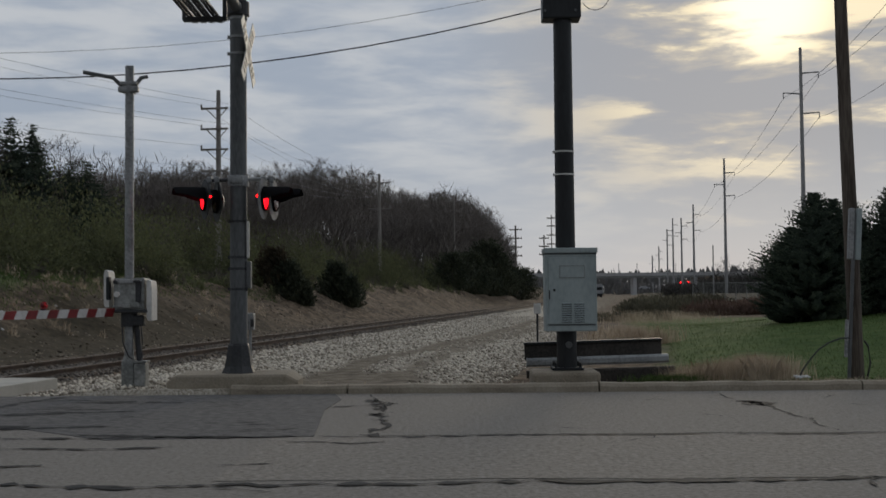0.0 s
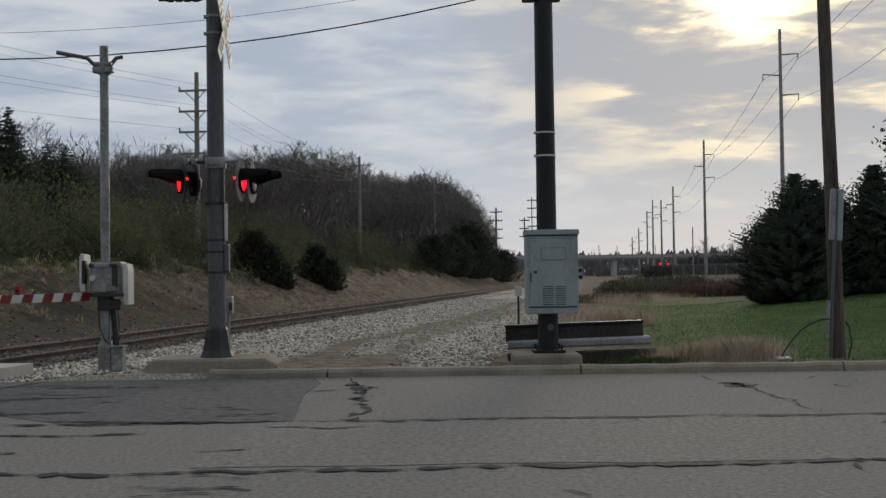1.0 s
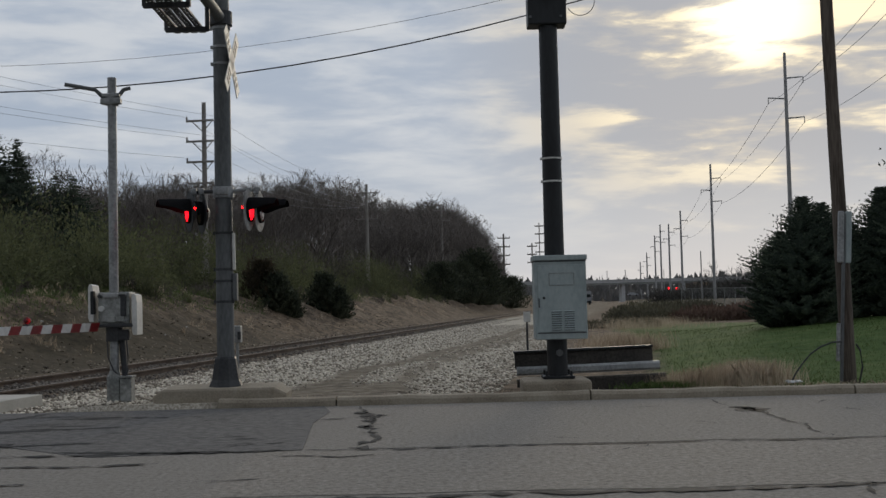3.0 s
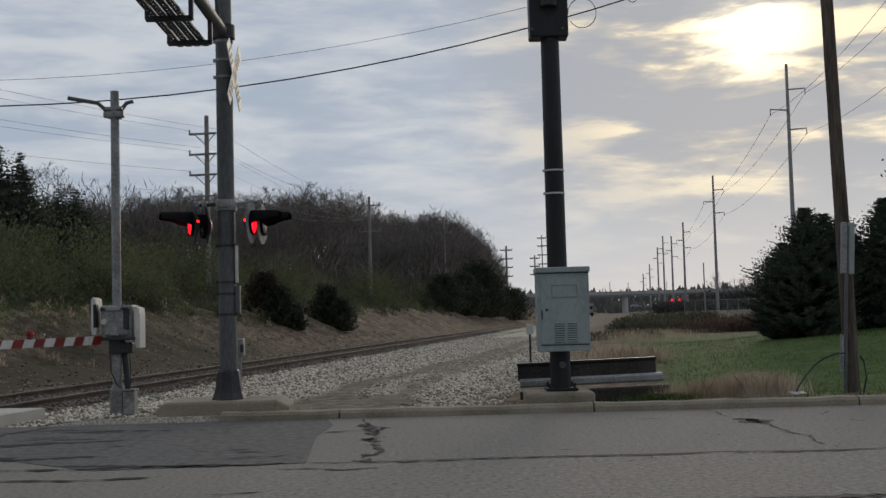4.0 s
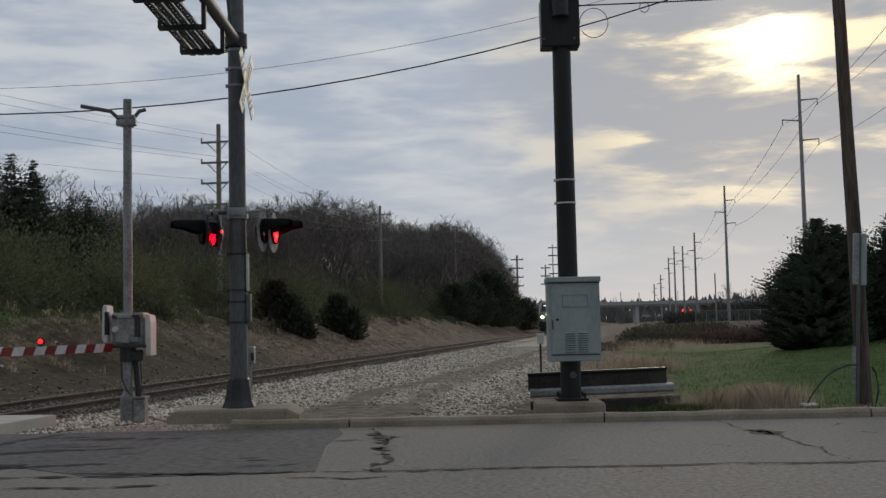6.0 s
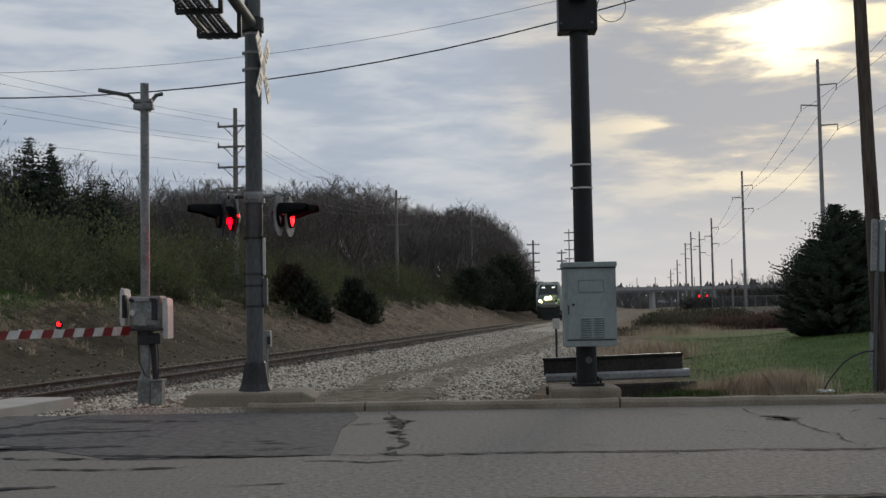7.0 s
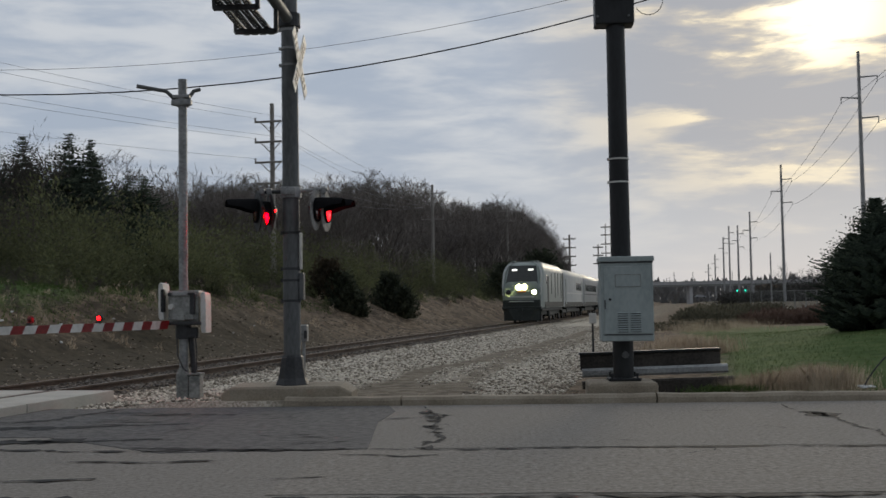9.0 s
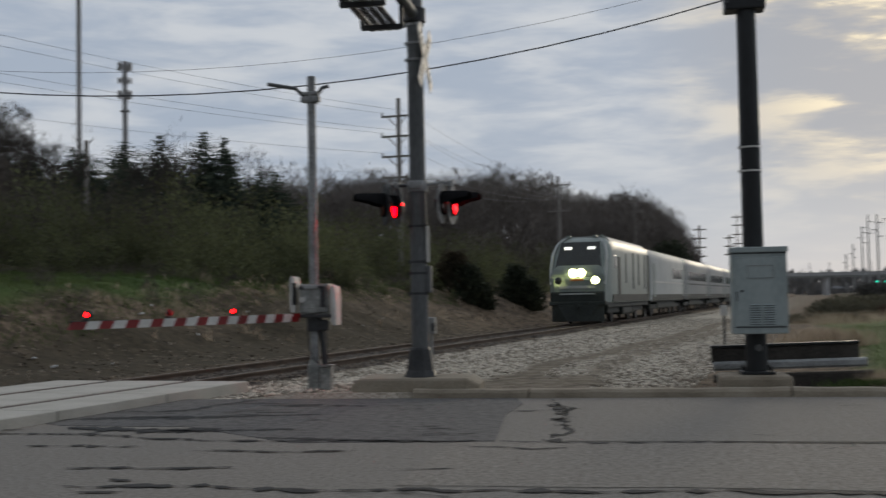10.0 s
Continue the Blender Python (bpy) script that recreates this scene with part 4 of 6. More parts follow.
    for z in (1.25, 1.55, 1.72, 2.25, 4.75, 5.0, 5.28):
        c = Build().tube((0, 0, z - 0.018), (0, 0, z + 0.018), 0.135, 0.135, 20).box((-0.14, -0.02, z), (0.03, 0.03, 0.05)).box((0.13, -0.05, z), (0.03, 0.03, 0.05))
        c.done("band", M["mast_dark"] if z < 3 else M["galv"], mast)
    # junction clamp with two lamp arms
    c = Build()
    c.tube((0, 0, 2.77), (0, 0, 2.93), 0.155, 0.155, 20)
    c.box((0, -0.15, 2.86), (0.2, 0.06, 0.12), 0.02)
    clamp = c.done("clamp", M["galv"], mast, smooth=True, label="galvanised clamp for the lamp arms")
    Build().tube((-0.12, 0, 2.87), (-0.52, 0, 2.86), 0.028).done("lamp_arm", M["mast_dark"], mast)
    Build().tube((0.12, 0, 2.87), (0.55, 0, 2.89), 0.028).done("lamp_arm", M["galv"], mast)
    for x in (-0.32, -0.43, 0.38, 0.49):
        Build().tube((x, 0, 2.9), (x, 0, 2.5), 0.022).box((x, 0, 2.87), (0.08, 0.08, 0.1), 0.015).done("lamp_bracket", M["galv"], mast)
    # heads: two on each side
    flasher(mast, (-0.465, -0.16, 2.57), -66, SPANS_B, False, hood=0.46)
    flasher(mast, (-0.33, 0.05, 2.55), -66, SPANS_A, True, hood=0.40)
    # Right-hand discs are paler: daylight on their faces is painted into the colour.
    flasher(mast, (0.395, -0.16, 2.57), 85, SPANS_B, False, hood=0.42, disc_mat="disc_daylit")
    flasher(mast, (0.50, 0.14, 2.57), 85, SPANS_A, False, hood=0.42, disc_mat="disc_daylit")
    # white conduit and a small switch box on the side
    Build().box((0.150, -0.05, 1.98), (0.040, 0.05, 0.54), 0.008).done("marker_strip", M["white"], mast, label="white strip on the side of the pole")
    Build().box((0.152, 0.0, 1.46), (0.07, 0.12, 0.40), 0.012).box((0.152, -0.065, 1.46), (0.05, 0.01, 0.36), 0.004).done("switch_box", M["mast_grey"], mast)
    # crossbuck seen nearly edge-on
    x = Build()
    turn = Matrix.Rotation(radians(87), 4, "Z")
    for a in (50, -50):
        x.box((0.16, -0.05, 4.77), (1.12, 0.012, 0.21), 0.004, turn @ Matrix.Rotation(radians(a), 4, "Y"))
    cb = x.done("crossbuck", M["white"], mast, label="white crossbuck sign seen nearly edge-on")
    for a in (50, -50):
        lb = Build()
        r = turn @ Matrix.Rotation(radians(a), 4, "Y")
        for k in (-0.42, -0.32, -0.22, 0.2, 0.3, 0.4):
            Build().box(Vector((0.16, -0.05, 4.77)) + r @ Vector((k, -0.009, 0)), (0.05, 0.004, 0.13), 0, r).done("letter_bar", M["black"], cb)
    # cantilever over the road
    for xo, z0, r in ((0.0, 5.42, 0.085), (0.0, 6.9, 0.085)):
        Build().tube((xo, 0.0, z0), (xo - 0.02, -9.5, z0 + 0.35), r, r, 16).done("chord", M["mast_grey"], mast, smooth=True)
    Build().tube((0, -0.02, 5.32), (0, -0.02, 5.52), 0.17, 0.17, 20).done("collar", M["mast_dark"], mast)
    for i in range(6):
        y0 = -0.3 - 1.5 * i
        k0, k1 = 0.35 * -y0 / 9.5, 0.35 * (1.5 - y0) / 9.5
        Build().tube((0, y0, 5.42 + k0), (0, y0 - 0.75, 6.9 + k0), 0.03, 0.03, 8).tube((0, y0 - 0.75, 6.9 + k0), (0, y0 - 1.5, 5.42 + k1), 0.03, 0.03, 8).done("diagonal", M["mast_grey"], mast)
    # walkway of perforated planks on hangers
    for i in range(8):
        y = -0.85 - 1.15 * i
        z = 5.04 + 0.33 * -y / 9.5
        h = Build().box((-0.31, y, z), (0.6, 0.06, 0.07), 0.008).box((-0.60, y, z + 0.2), (0.05, 0.05, 0.42), 0.006).box((-0.02, y, z + 0.2), (0.06, 0.06, 0.45), 0.006)
        h.done("walkway_hanger", M["mast_dark"], mast)
    for j, xo in enumerate((-0.52, -0.40, -0.28, -0.16)):
        y0, y1 = -0.5, -9.3
        pl = Build()
        zt = lambda y: 5.085 + 0.33 * -y / 9.5
        step = 0.11
        n = int((y0 - y1) / step)
        pl.loft([[(xo - 0.045, y, zt(y)), (xo - 0.015, y, zt(y)), (xo - 0.015, y, zt(y) + 0.03), (xo - 0.045, y, zt(y) + 0.03)] for y in (y0, y1)])
        pl.loft([[(xo + 0.015, y, zt(y)), (xo + 0.045, y, zt(y)), (xo + 0.045, y, zt(y) + 0.03), (xo + 0.015, y, zt(y) + 0.03)] for y in (y0, y1)])
        for i in range(n):
            y = y0 - i * step
            pl.box((xo, y, zt(y) + 0.012), (0.034, 0.05, 0.014))
        pl.done("grating_plank", M["mast_dark"], mast, label="dark perforated walkway plank")
    return mast


def build_gate():
    gx, gy = -4.945, 16.6
    g = thing("gate_mast", Matrix.Translation((gx, gy, 0.03)), "galvanised crossing gate mast with a lowered striped arm", "crossing gate")
    Build().tube((0, 0, 0), (0, 0, 4.83), 0.068, 0.064, 20).done("pole", M["galv"], g, smooth=True)
    b = Build().box((0, 0, 0.2), (0.19, 0.19, 0.46), 0.02).tube((0, 0, 0.4), (0, 0, 0.5), 0.1, 0.075, 16)
    b.done("base", M["galv_dull"], g, smooth=True)
    Build().box((0.19, -0.02, 0.22), (0.17, 0.2, 0.34), 0.015).box((0.19, -0.02, 0.41), (0.2, 0.23, 0.03), 0.006).done("junction_box", M["galv_dull"], g)
    Build().tube((0.16, 0, 0.4), (0.09, 0.03, 1.1), 0.045, 0.045, 12).done("conduit", M["mast_dark"], g)
    # top collar with two short brackets
    c = Build().tube((0, 0, 4.42), (0, 0, 4.55), 0.1, 0.1, 16).box((0, -0.06, 4.56), (0.26, 0.08, 0.05), 0.01)
    c.box((0.0, -0.05, 4.47), (0.3, 0.1, 0.09), 0.015)
    c.done("collar", M["galv"], g)
    Build().path([(-0.1, -0.05, 4.52), (-0.22, -0.1, 4.64), (-0.62, -0.25, 4.70)], 0.03, 10).done("bracket", M["mast_grey"], g)
    Build().path([(0.08, 0.0, 4.53), (0.16, 0.05, 4.66), (0.24, 0.1, 4.69)], 0.03, 10).done("bracket", M["mast_grey"], g)
    # gate mechanism
    mech = Build().box((0.02, 0.08, 1.41), (0.46, 0.36, 0.48), 0.025).done("mechanism", M["galv_dull"], g, label="galvanised gate mechanism housing")
    Build().box((0.02, -0.12, 1.41), (0.34, 0.06, 0.40), 0.02).done("cover", M["galv_dull"], mech)
    Build().box((0.0, -0.16, 1.60), (0.22, 0.05, 0.07), 0.015).done("hasp", M["galv"], mech)
    for x, z in ((-0.19, 1.6), (0.2, 1.6), (-0.19, 1.24), (0.2, 1.24)):
        Build().tube((x, -0.10, z), (x, -0.135, z), 0.016, 0.016, 8).done("bolt", M["galv"], mech)
    Build().box((0.0, -0.165, 1.25), (0.13, 0.04, 0.09), 0.012).done("mast_strap", M["galv_dull"], mech)
    Build().box((0.13, -0.16, 1.60), (0.16, 0.03, 0.03), 0.006).done("latch_bar", M["mast_dark"], mech)
    Build().tube((-0.16, -0.12, 1.59), (-0.16, -0.19, 1.59), 0.028, 0.028, 10).done("lock_barrel", M["mast_dark"], mech)
    Build().tube((-0.14, -0.15, 1.41), (-0.14, -0.19, 1.41), 0.045, 0.04, 14).done("cap", M["white"], mech)
    Build().box((0.17, -0.13, 1.45), (0.08, 0.05, 0.32), 0.015).done("vent_slot", M["mast_dark"], mech)
    # counterweight side arms, white
    for x, z0, z1, w in ((-0.30, 1.22, 1.77, 0.075), (0.335, 1.02, 1.62, 0.075)):
        pr = Build()
        ring = []
        prof = [(-w / 2, z0 + 0.06), (-w / 2, z1 - 0.05), (-w / 4, z1), (w / 3, z1 - 0.02), (w / 2, z1 - 0.12), (w / 2, z0), (-w / 4, z0)]
        pr.loft([[(x + px, y, z) for px, z in prof] for y in (-0.14, 0.16)])
        pr.done("side_arm", M["white"], g, label="white counterweight arm")
    Build().box((-0.28, -0.1, 1.5), (0.05, 0.1, 0.34), 0.01).done("slot", M["black"], g)
    Build().box((0.0, -0.1, 1.16), (0.62, 0.16, 0.045), 0.01).done("shelf_plate", M["mast_dark"], g)
    Build().tube((0, 0, 0.93), (0, 0, 1.16), 0.12, 0.12, 18).box((0.14, -0.02, 1.02), (0.2, 0.14, 0.16), 0.02).done("pivot", M["mast_dark"], g)
    Build().path([(0.2, -0.1, 1.0), (0.23, -0.12, 0.75), (0.22, -0.1, 0.5), (0.16, -0.1, 0.35)], 0.011, 6).done("cable", M["wire"], g)
    Build().path([(-0.08, -0.08, 1.0), (-0.06, -0.12, 0.7), (0.02, -0.11, 0.5), (0.08, -0.1, 0.45)], 0.011, 6).done("cable", M["wire"], g)
    # striped arm reaching over the lane
    a0, a1 = Vector((-0.18, -0.22, 1.145)), Vector((-1.41, -4.82, 1.155))
    ax = (a1 - a0).normalized()
    side = Vector((-ax.y, ax.x, 0))
    ln = (a1 - a0).length
    arm = Build()
    r = Matrix((( *side,), ( *ax,), (0, 0, 1))).transposed().to_4x4()
    arm_ob = Build().box(tuple(a0 + ax * ln / 2 + Vector((0, 0, 0.045))), (0.03, ln, 0.012), 0, r).done("gate_arm", M["black"], g, label="red and white striped gate arm, lowered")
    n = 21
    for i in range(n):
        s0, s1 = ln * i / n, ln * (i + 1) / n
        h0, h1 = 0.062 - 0.018 * i / n, 0.062 - 0.018 * (i + 1) / n
        pts = []
        for off in (-0.022, 0.022):
            for s, z, k in ((s0, -1, -0.5), (s1, -1, -0.5), (s1, 1, 0.5), (s0, 1, 0.5)):
                h = h0 if s == s0 else h1
                pts.append(a0 + ax * (s - 0.065 * k) + side * off + Vector((0, 0, z * h)))
        st = Build().add(pts, [(0, 1, 2, 3), (7, 6, 5, 4), (0, 4, 5, 1), (1, 5, 6, 2), (2, 6, 7, 3), (3, 7, 4, 0)])
        st.done("stripe", M["red" if i % 2 == 0 else "white"], arm_ob)
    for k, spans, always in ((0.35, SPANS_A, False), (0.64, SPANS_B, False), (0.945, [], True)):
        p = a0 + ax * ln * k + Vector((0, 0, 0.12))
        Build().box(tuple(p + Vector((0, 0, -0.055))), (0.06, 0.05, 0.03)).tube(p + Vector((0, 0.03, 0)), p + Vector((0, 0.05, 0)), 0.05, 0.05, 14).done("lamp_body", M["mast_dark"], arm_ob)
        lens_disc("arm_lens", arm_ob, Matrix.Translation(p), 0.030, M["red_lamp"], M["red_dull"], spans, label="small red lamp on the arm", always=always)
    return g


def build_cabinet_pole():
    p = thing("black_signal_pole", Matrix.Translation((1.545, 16.6, 0.27)), "black steel signal pole with a grey control cabinet", "signal pole")
    Build().tube((0, 0, 0), (0, 0, 8.2), 0.150, 0.128, 28).done("pole", M["black"], p, smooth=True)
    b = Build().box((0, 0, 0.02), (0.46, 0.46, 0.04), 0.01)
    for x in (-0.18, 0.18):
        for y in (-0.18, 0.18):
            b.tube((x, y, 0.03), (x, y, 0.11), 0.018, 0.018, 8)
    b.done("base_plate", M["black"], p)
    Build().tube((0.02, -0.135, 0.37), (0.02, -0.165, 0.37), 0.05, 0.05, 18).done("hand_hole_cover", M["mast_grey"], p)
    for z in (2.88, 3.22):
        Build().tube((0, 0, z - 0.012), (0, 0, z + 0.012), 0.152, 0.152, 24).box((-0.155, -0.02, z), (0.03, 0.03, 0.04)).done("band", M["white"], p)
    # dark box high up, with a lighter sleeve in front
    bx = Build().box((-0.02, 0.0, 5.56), (0.57, 0.36, 0.74), 0.02).done("signal_box", M["black"], p, label="black box high on the pole")
    for x in (-0.25, 0.2):
        Build().tube((x - 0.02, -0.18, 5.3), (x - 0.02, -0.2, 5.3), 0.02, 0.02, 10).done("bolt", M["mast_grey"], bx)
    Build().tube((-0.02, -0.22, 5.62), (-0.02, -0.22, 6.4), 0.125, 0.125, 20).done("sleeve", M["mast_dark"], bx, smooth=True)
    Build().tube((0.19, -0.24, 5.98), (0.19, -0.24, 6.2), 0.06, 0.05, 14).done("insulator", M["black"], bx)
    # cabinet
    cz, ch = 1.15, 1.12
    cab = Build().box((0.02, -0.36, cz - 0.01), (0.735, 0.44, ch), 0.012).done("cabinet", M["cabinet"], p, label="light grey steel control cabinet")
    Build().box((0.02, -0.37, cz + ch / 2 + 0.025), (0.765, 0.50, 0.075), 0.012).done("lid", M["cabinet"], cab)
    Build().box((0.02, -0.36, cz + ch / 2 - 0.022), (0.74, 0.445, 0.02)).done("drip_gap", M["cab_dark"], cab)
    door = Build().box((0.025, -0.588, cz + 0.01), (0.66, 0.016, 0.95), 0.006).done("door", M["cabinet"], cab)
    Build().box((0.025, -0.584, cz - 0.478), (0.68, 0.012, 0.014)).done("sill_gap", M["cab_dark"], cab)
    fr = Build()
    for z in (0.235, 0.405):
        fr.box((0.035, -0.599, cz + 0.03 + z - 0.07), (0.35, 0.008, 0.008))
    for x in (-0.14, 0.21):
        fr.box((x, -0.599, cz + 0.28), (0.008, 0.008, 0.178))
    fr.done("pocket_frame", M["galv_dull"], door)
    Build().tube((-0.22, -0.596, cz + 0.02), (-0.22, -0.612, cz + 0.02), 0.02, 0.016, 12).done("lock", M["black"], door)
    Build().box((-0.29, -0.602, cz - 0.05), (0.02, 0.014, 0.13), 0.005).done("handle", M["cab_dark"], door)
    for i in range(9):
        for x in (-0.045, 0.135):
            lv = Build()
            z = cz - 0.17 - 0.032 * i
            lv.add([(x - 0.07, -0.597, z + 0.010), (x + 0.07, -0.597, z + 0.010), (x + 0.07, -0.612, z - 0.006), (x - 0.07, -0.612, z - 0.006),
                    (x - 0.07, -0.597, z - 0.008), (x + 0.07, -0.597, z - 0.008)],
                   [(0, 1, 2, 3)[::-1], (3, 2, 5, 4)[::-1], (0, 3, 4), (1, 5, 2), (0, 4, 5, 1)])
            lv.done("louvre", M["cabinet"], door)
            Build().box((x, -0.5975, z - 0.014), (0.14, 0.003, 0.008)).done("louvre_gap", M["cab_dark"], door)
    return p


def build_small_fixtures():
    # pile of steel guard beams behind the footing
    rot = Matrix.Rotation(radians(-1.4), 4, "Y")
    for z, y, x0, x1, mat, lab in ((0.50, 17.75, 0.98, 3.12, "beam_rust", "dark rusty steel beam on top of the pile"), (0.345, 17.58, 1.0, 3.2, "beam_galv", "dull galvanised guard beam in the pile"),
                                   (0.10, 17.58, 1.0, 3.3, "beam_rust", "dark steel beam at the bottom of the pile")):
        b = Build()
        h = 0.12 if mat == "beam_rust" else 0.065
        prof = [(-0.10, -h), (0.03, -h), (0.03, -h + 0.02), (-0.04, -h + 0.04), (-0.04, h - 0.04), (0.03, h - 0.02), (0.03, h), (-0.10, h), (-0.12, h - 0.03), (-0.12, -h + 0.03)]
        b.loft([[(x, -yy, zz) for yy, zz in [(-a, c) for a, c in prof]] for x in np.linspace(-(x1 - x0) / 2, (x1 - x0) / 2, 6)])
        ob = b.done("steel_beam", M[mat], at=Matrix.Translation(((x0 + x1) / 2, y, z)) @ rot)
        tagged(ob, lab, "steel beam", "beams behind the pole")
        if z > 0.4:
            Build().box((0, -0.03, h + 0.012), (x1 - x0 + 0.02, 0.24, 0.035), 0.006).done("flange", M["black"], ob, label="black upper flange")
    # marker post beside the gravel
    mp = thing("marker_post", Matrix.Translation((1.41, 21.0, float(land(1.41, 21.0)) + 0.03)), "thin dark post with a small white plate", "marker post")
    Build().tube((0, 0, -0.05), (0, 0, 0.95), 0.02, 0.02, 10).done("post", M["mast_dark"], mp)
    Build().box((0, -0.03, 1.02), (0.13, 0.05, 0.19), 0.01).done("plate", M["white"], mp)
    # relay box on a stub beside the mast
    rb = thing("relay_box", Matrix.Translation((-3.30, 17.45, 0.0)), "small pale grey relay box on a stub post", "relay box")
    Build().tube((0, 0, -0.1), (0, 0, 0.95), 0.025, 0.025, 10).done("post", M["galv"], rb)
    Build().box((0, -0.05, 1.0), (0.15, 0.16, 0.26), 0.012).done("body", M["galv"], rb)
    Build().box((0.055, -0.14, 0.98), (0.05, 0.02, 0.12), 0.006).done("latch", M["mast_dark"], rb)


def build_right_pole():
    gz = float(land(5.87, 16.8))
    p = thing("wooden_utility_pole", Matrix.Translation((5.87, 16.8, gz - 0.1)), "leaning weathered wooden utility pole in the grass", "utility pole")
    b = Build()
    n = 16
    rnd = random.Random(2)
    rings = []
    for k in range(15):
        z = 10.0 * k / 14
        cx = -0.021 * z
        r = 0.108 - 0.003 * z
        rings.append([(cx + (r + rnd.uniform(-0.006, 0.006)) * math.cos(2 * math.pi * i / n), (r + rnd.uniform(-0.006, 0.006)) * math.sin(2 * math.pi * i / n), z) for i in range(n)])
    b.loft(rings)
    b.done("shaft", M["wood_pole"], p, smooth=True)
    Build().path([(0.12, -0.05, 0.1), (0.17, -0.08, 0.35), (0.14, -0.08, 0.6), (0.08, -0.1, 0.68)], 0.014, 6).done("ground_cable", M["wire"], p)
    gz = float(land(5.72, 16.55))
    s = thing("marker_sign", Matrix.Translation((5.66, 16.55, gz)) @ Matrix.Rotation(radians(3.2), 4, "Y"), "grey sign on a galvanised post seen edge-on", "sign post")
    Build().box((0.0, 0, 1.2), (0.045, 0.04, 2.6), 0.006).done("post", M["mast_grey"], s)
    sg = Build()
    sg.box((-0.045, 0.0, 2.16), (0.075, 0.10, 0.76), 0.02)
    sg.done("plate", M["galv"], s)
    Build().box((0.075, 0.03, 2.16), (0.09, 0.06, 0.76), 0.015).done("plate", M["cabinet"], s)
    Build().box((-0.055, 0.0, 0.62), (0.05, 0.05, 0.55), 0.01).done("sleeve", M["galv"], s)
    c = Build()
    c.path([(5.67, 16.5, 0.70), (5.52, 16.45, 0.70), (5.34, 16.42, 0.64), (5.18, 16.40, 0.54), (5.05, 16.38, 0.40), (4.94, 16.36, 0.26), (4.88, 16.34, 0.16)], 0.012, 8)
    tagged(c.done("loose_cable", M["wire"]), "black cable hanging from the post to the grass", "cable")
    lt = Build()
    rnd = random.Random(4)
    for i in range(7):
        lt.box((4.9 + rnd.uniform(-0.09, 0.09), 16.3 + rnd.uniform(-0.05, 0.05), 0.14 + rnd.uniform(0, 0.03)), (0.09, 0.05, 0.02), 0.005, Matrix.Rotation(rnd.uniform(0, 3), 4, "Z"))
    tagged(lt.done("litter", M["litter"]), "scrap of white litter at the end of the cable", "litter")
    for i in range(16):
        s, u = rnd.uniform(-6, 26), rnd.uniform(4.5, 11.0)
        p = on_track(s, u)
        if p.y < 17:
            continue
        w = rnd.uniform(0.05, 0.13)
        scrap = Build().box((0, 0, w * 0.2), (w, w * 0.7, w * 0.35), w * 0.08)
        at = Matrix.Translation((p.x, p.y, float(land(p.x, p.y)) + 0.02)) @ pose(0, 0, 0, rnd.uniform(-25, 25), rnd.uniform(-25, 25), rnd.uniform(0, 360))
        tagged(scrap.done("paper_scrap", M["litter"], at=at), "crumpled white scrap of litter on the bank", "litter", "litter on the bank")


build_mast()
build_gate()
build_cabinet_pole()
build_small_fixtures()
build_right_pole()


# ---------------------------------------------------------------- train
def shell(stations, n_round=5):
    """Rings of a rounded body: each station is x, half width, z0, z1, corner radius."""
    rings = []
    for x, w, z0, z1, r in stations:
        ring = [(x, -w, z0)]
        for i in range(n_round + 1):
            a = math.pi - math.pi / 2 * i / n_round
            ring.append((x, -(w - r) + r * math.cos(a), z1 - r + r * math.sin(a)))
        for i in range(n_round + 1):
            a = math.pi / 2 - math.pi / 2 * i / n_round
            ring.append((x, (w - r) + r * math.cos(a), z1 - r + r * math.sin(a)))
        ring.append((x, w, z0))
        rings.append(ring)
    return rings


def bogie(parent, x, wheels=2):
    b = Build().box((x, -1.05, 0.62), (3.2, 0.16, 0.28), 0.03).box((x, 1.05, 0.62), (3.2, 0.16, 0.28), 0.03).box((x, 0, 0.6), (1.0, 2.0, 0.3), 0.03)
    bg = b.done("bogie", M["train_dark"], parent)
    for dx in (-1.25, 1.25):
        for y in (-0.75, 0.75):
            Build().tube((x + dx, y - 0.06, 0.46), (x + dx, y + 0.06, 0.46), 0.46, 0.46, 20).done("wheel", M["mast_dark"], bg)


def build_locomotive():
    """Local x points back along the train; the nose is at x = 0."""
    t = thing("locomotive", Matrix.Identity(4), "pale grey passenger diesel locomotive with lit headlamps", "locomotive")
    up = Build()
    up.loft(shell([(0.10, 1.30, 1.0, 2.4, 0.3), (0.45, 1.36, 1.0, 2.85, 0.4), (0.8, 1.41, 1.0, 3.4, 0.5), (1.2, 1.44, 1.0, 3.88, 0.62),
                   (1.8, 1.47, 1.0, 4.12, 0.7), (2.8, 1.47, 1.0, 4.16, 0.7), (13.4, 1.47, 1.0, 4.16, 0.7), (13.7, 1.42, 1.0, 4.08, 0.7)]))
    up.done("body", M["train_flare_grey"], t, smooth=True)
    # pale cowl round the windscreen and along the roof edge
    for sgn in (-1, 1):
        c = Build()
        c.loft([[(x, sgn * (w - 0.10), z), (x - 0.03, sgn * (w + 0.015), z - 0.03), (x + 0.30, sgn * (w + 0.02), z - 0.10), (x + 0.30, sgn * (w - 0.12), z + 0.03)]
                for x, w, z in ((0.08, 1.30, 1.9), (0.34, 1.35, 2.7), (0.73, 1.33, 3.35), (1.12, 1.18, 3.84), (1.6, 0.85, 4.13))])
        c.done("cowl", M["train_white"], t, smooth=True, label="pale cowl round the windscreen")
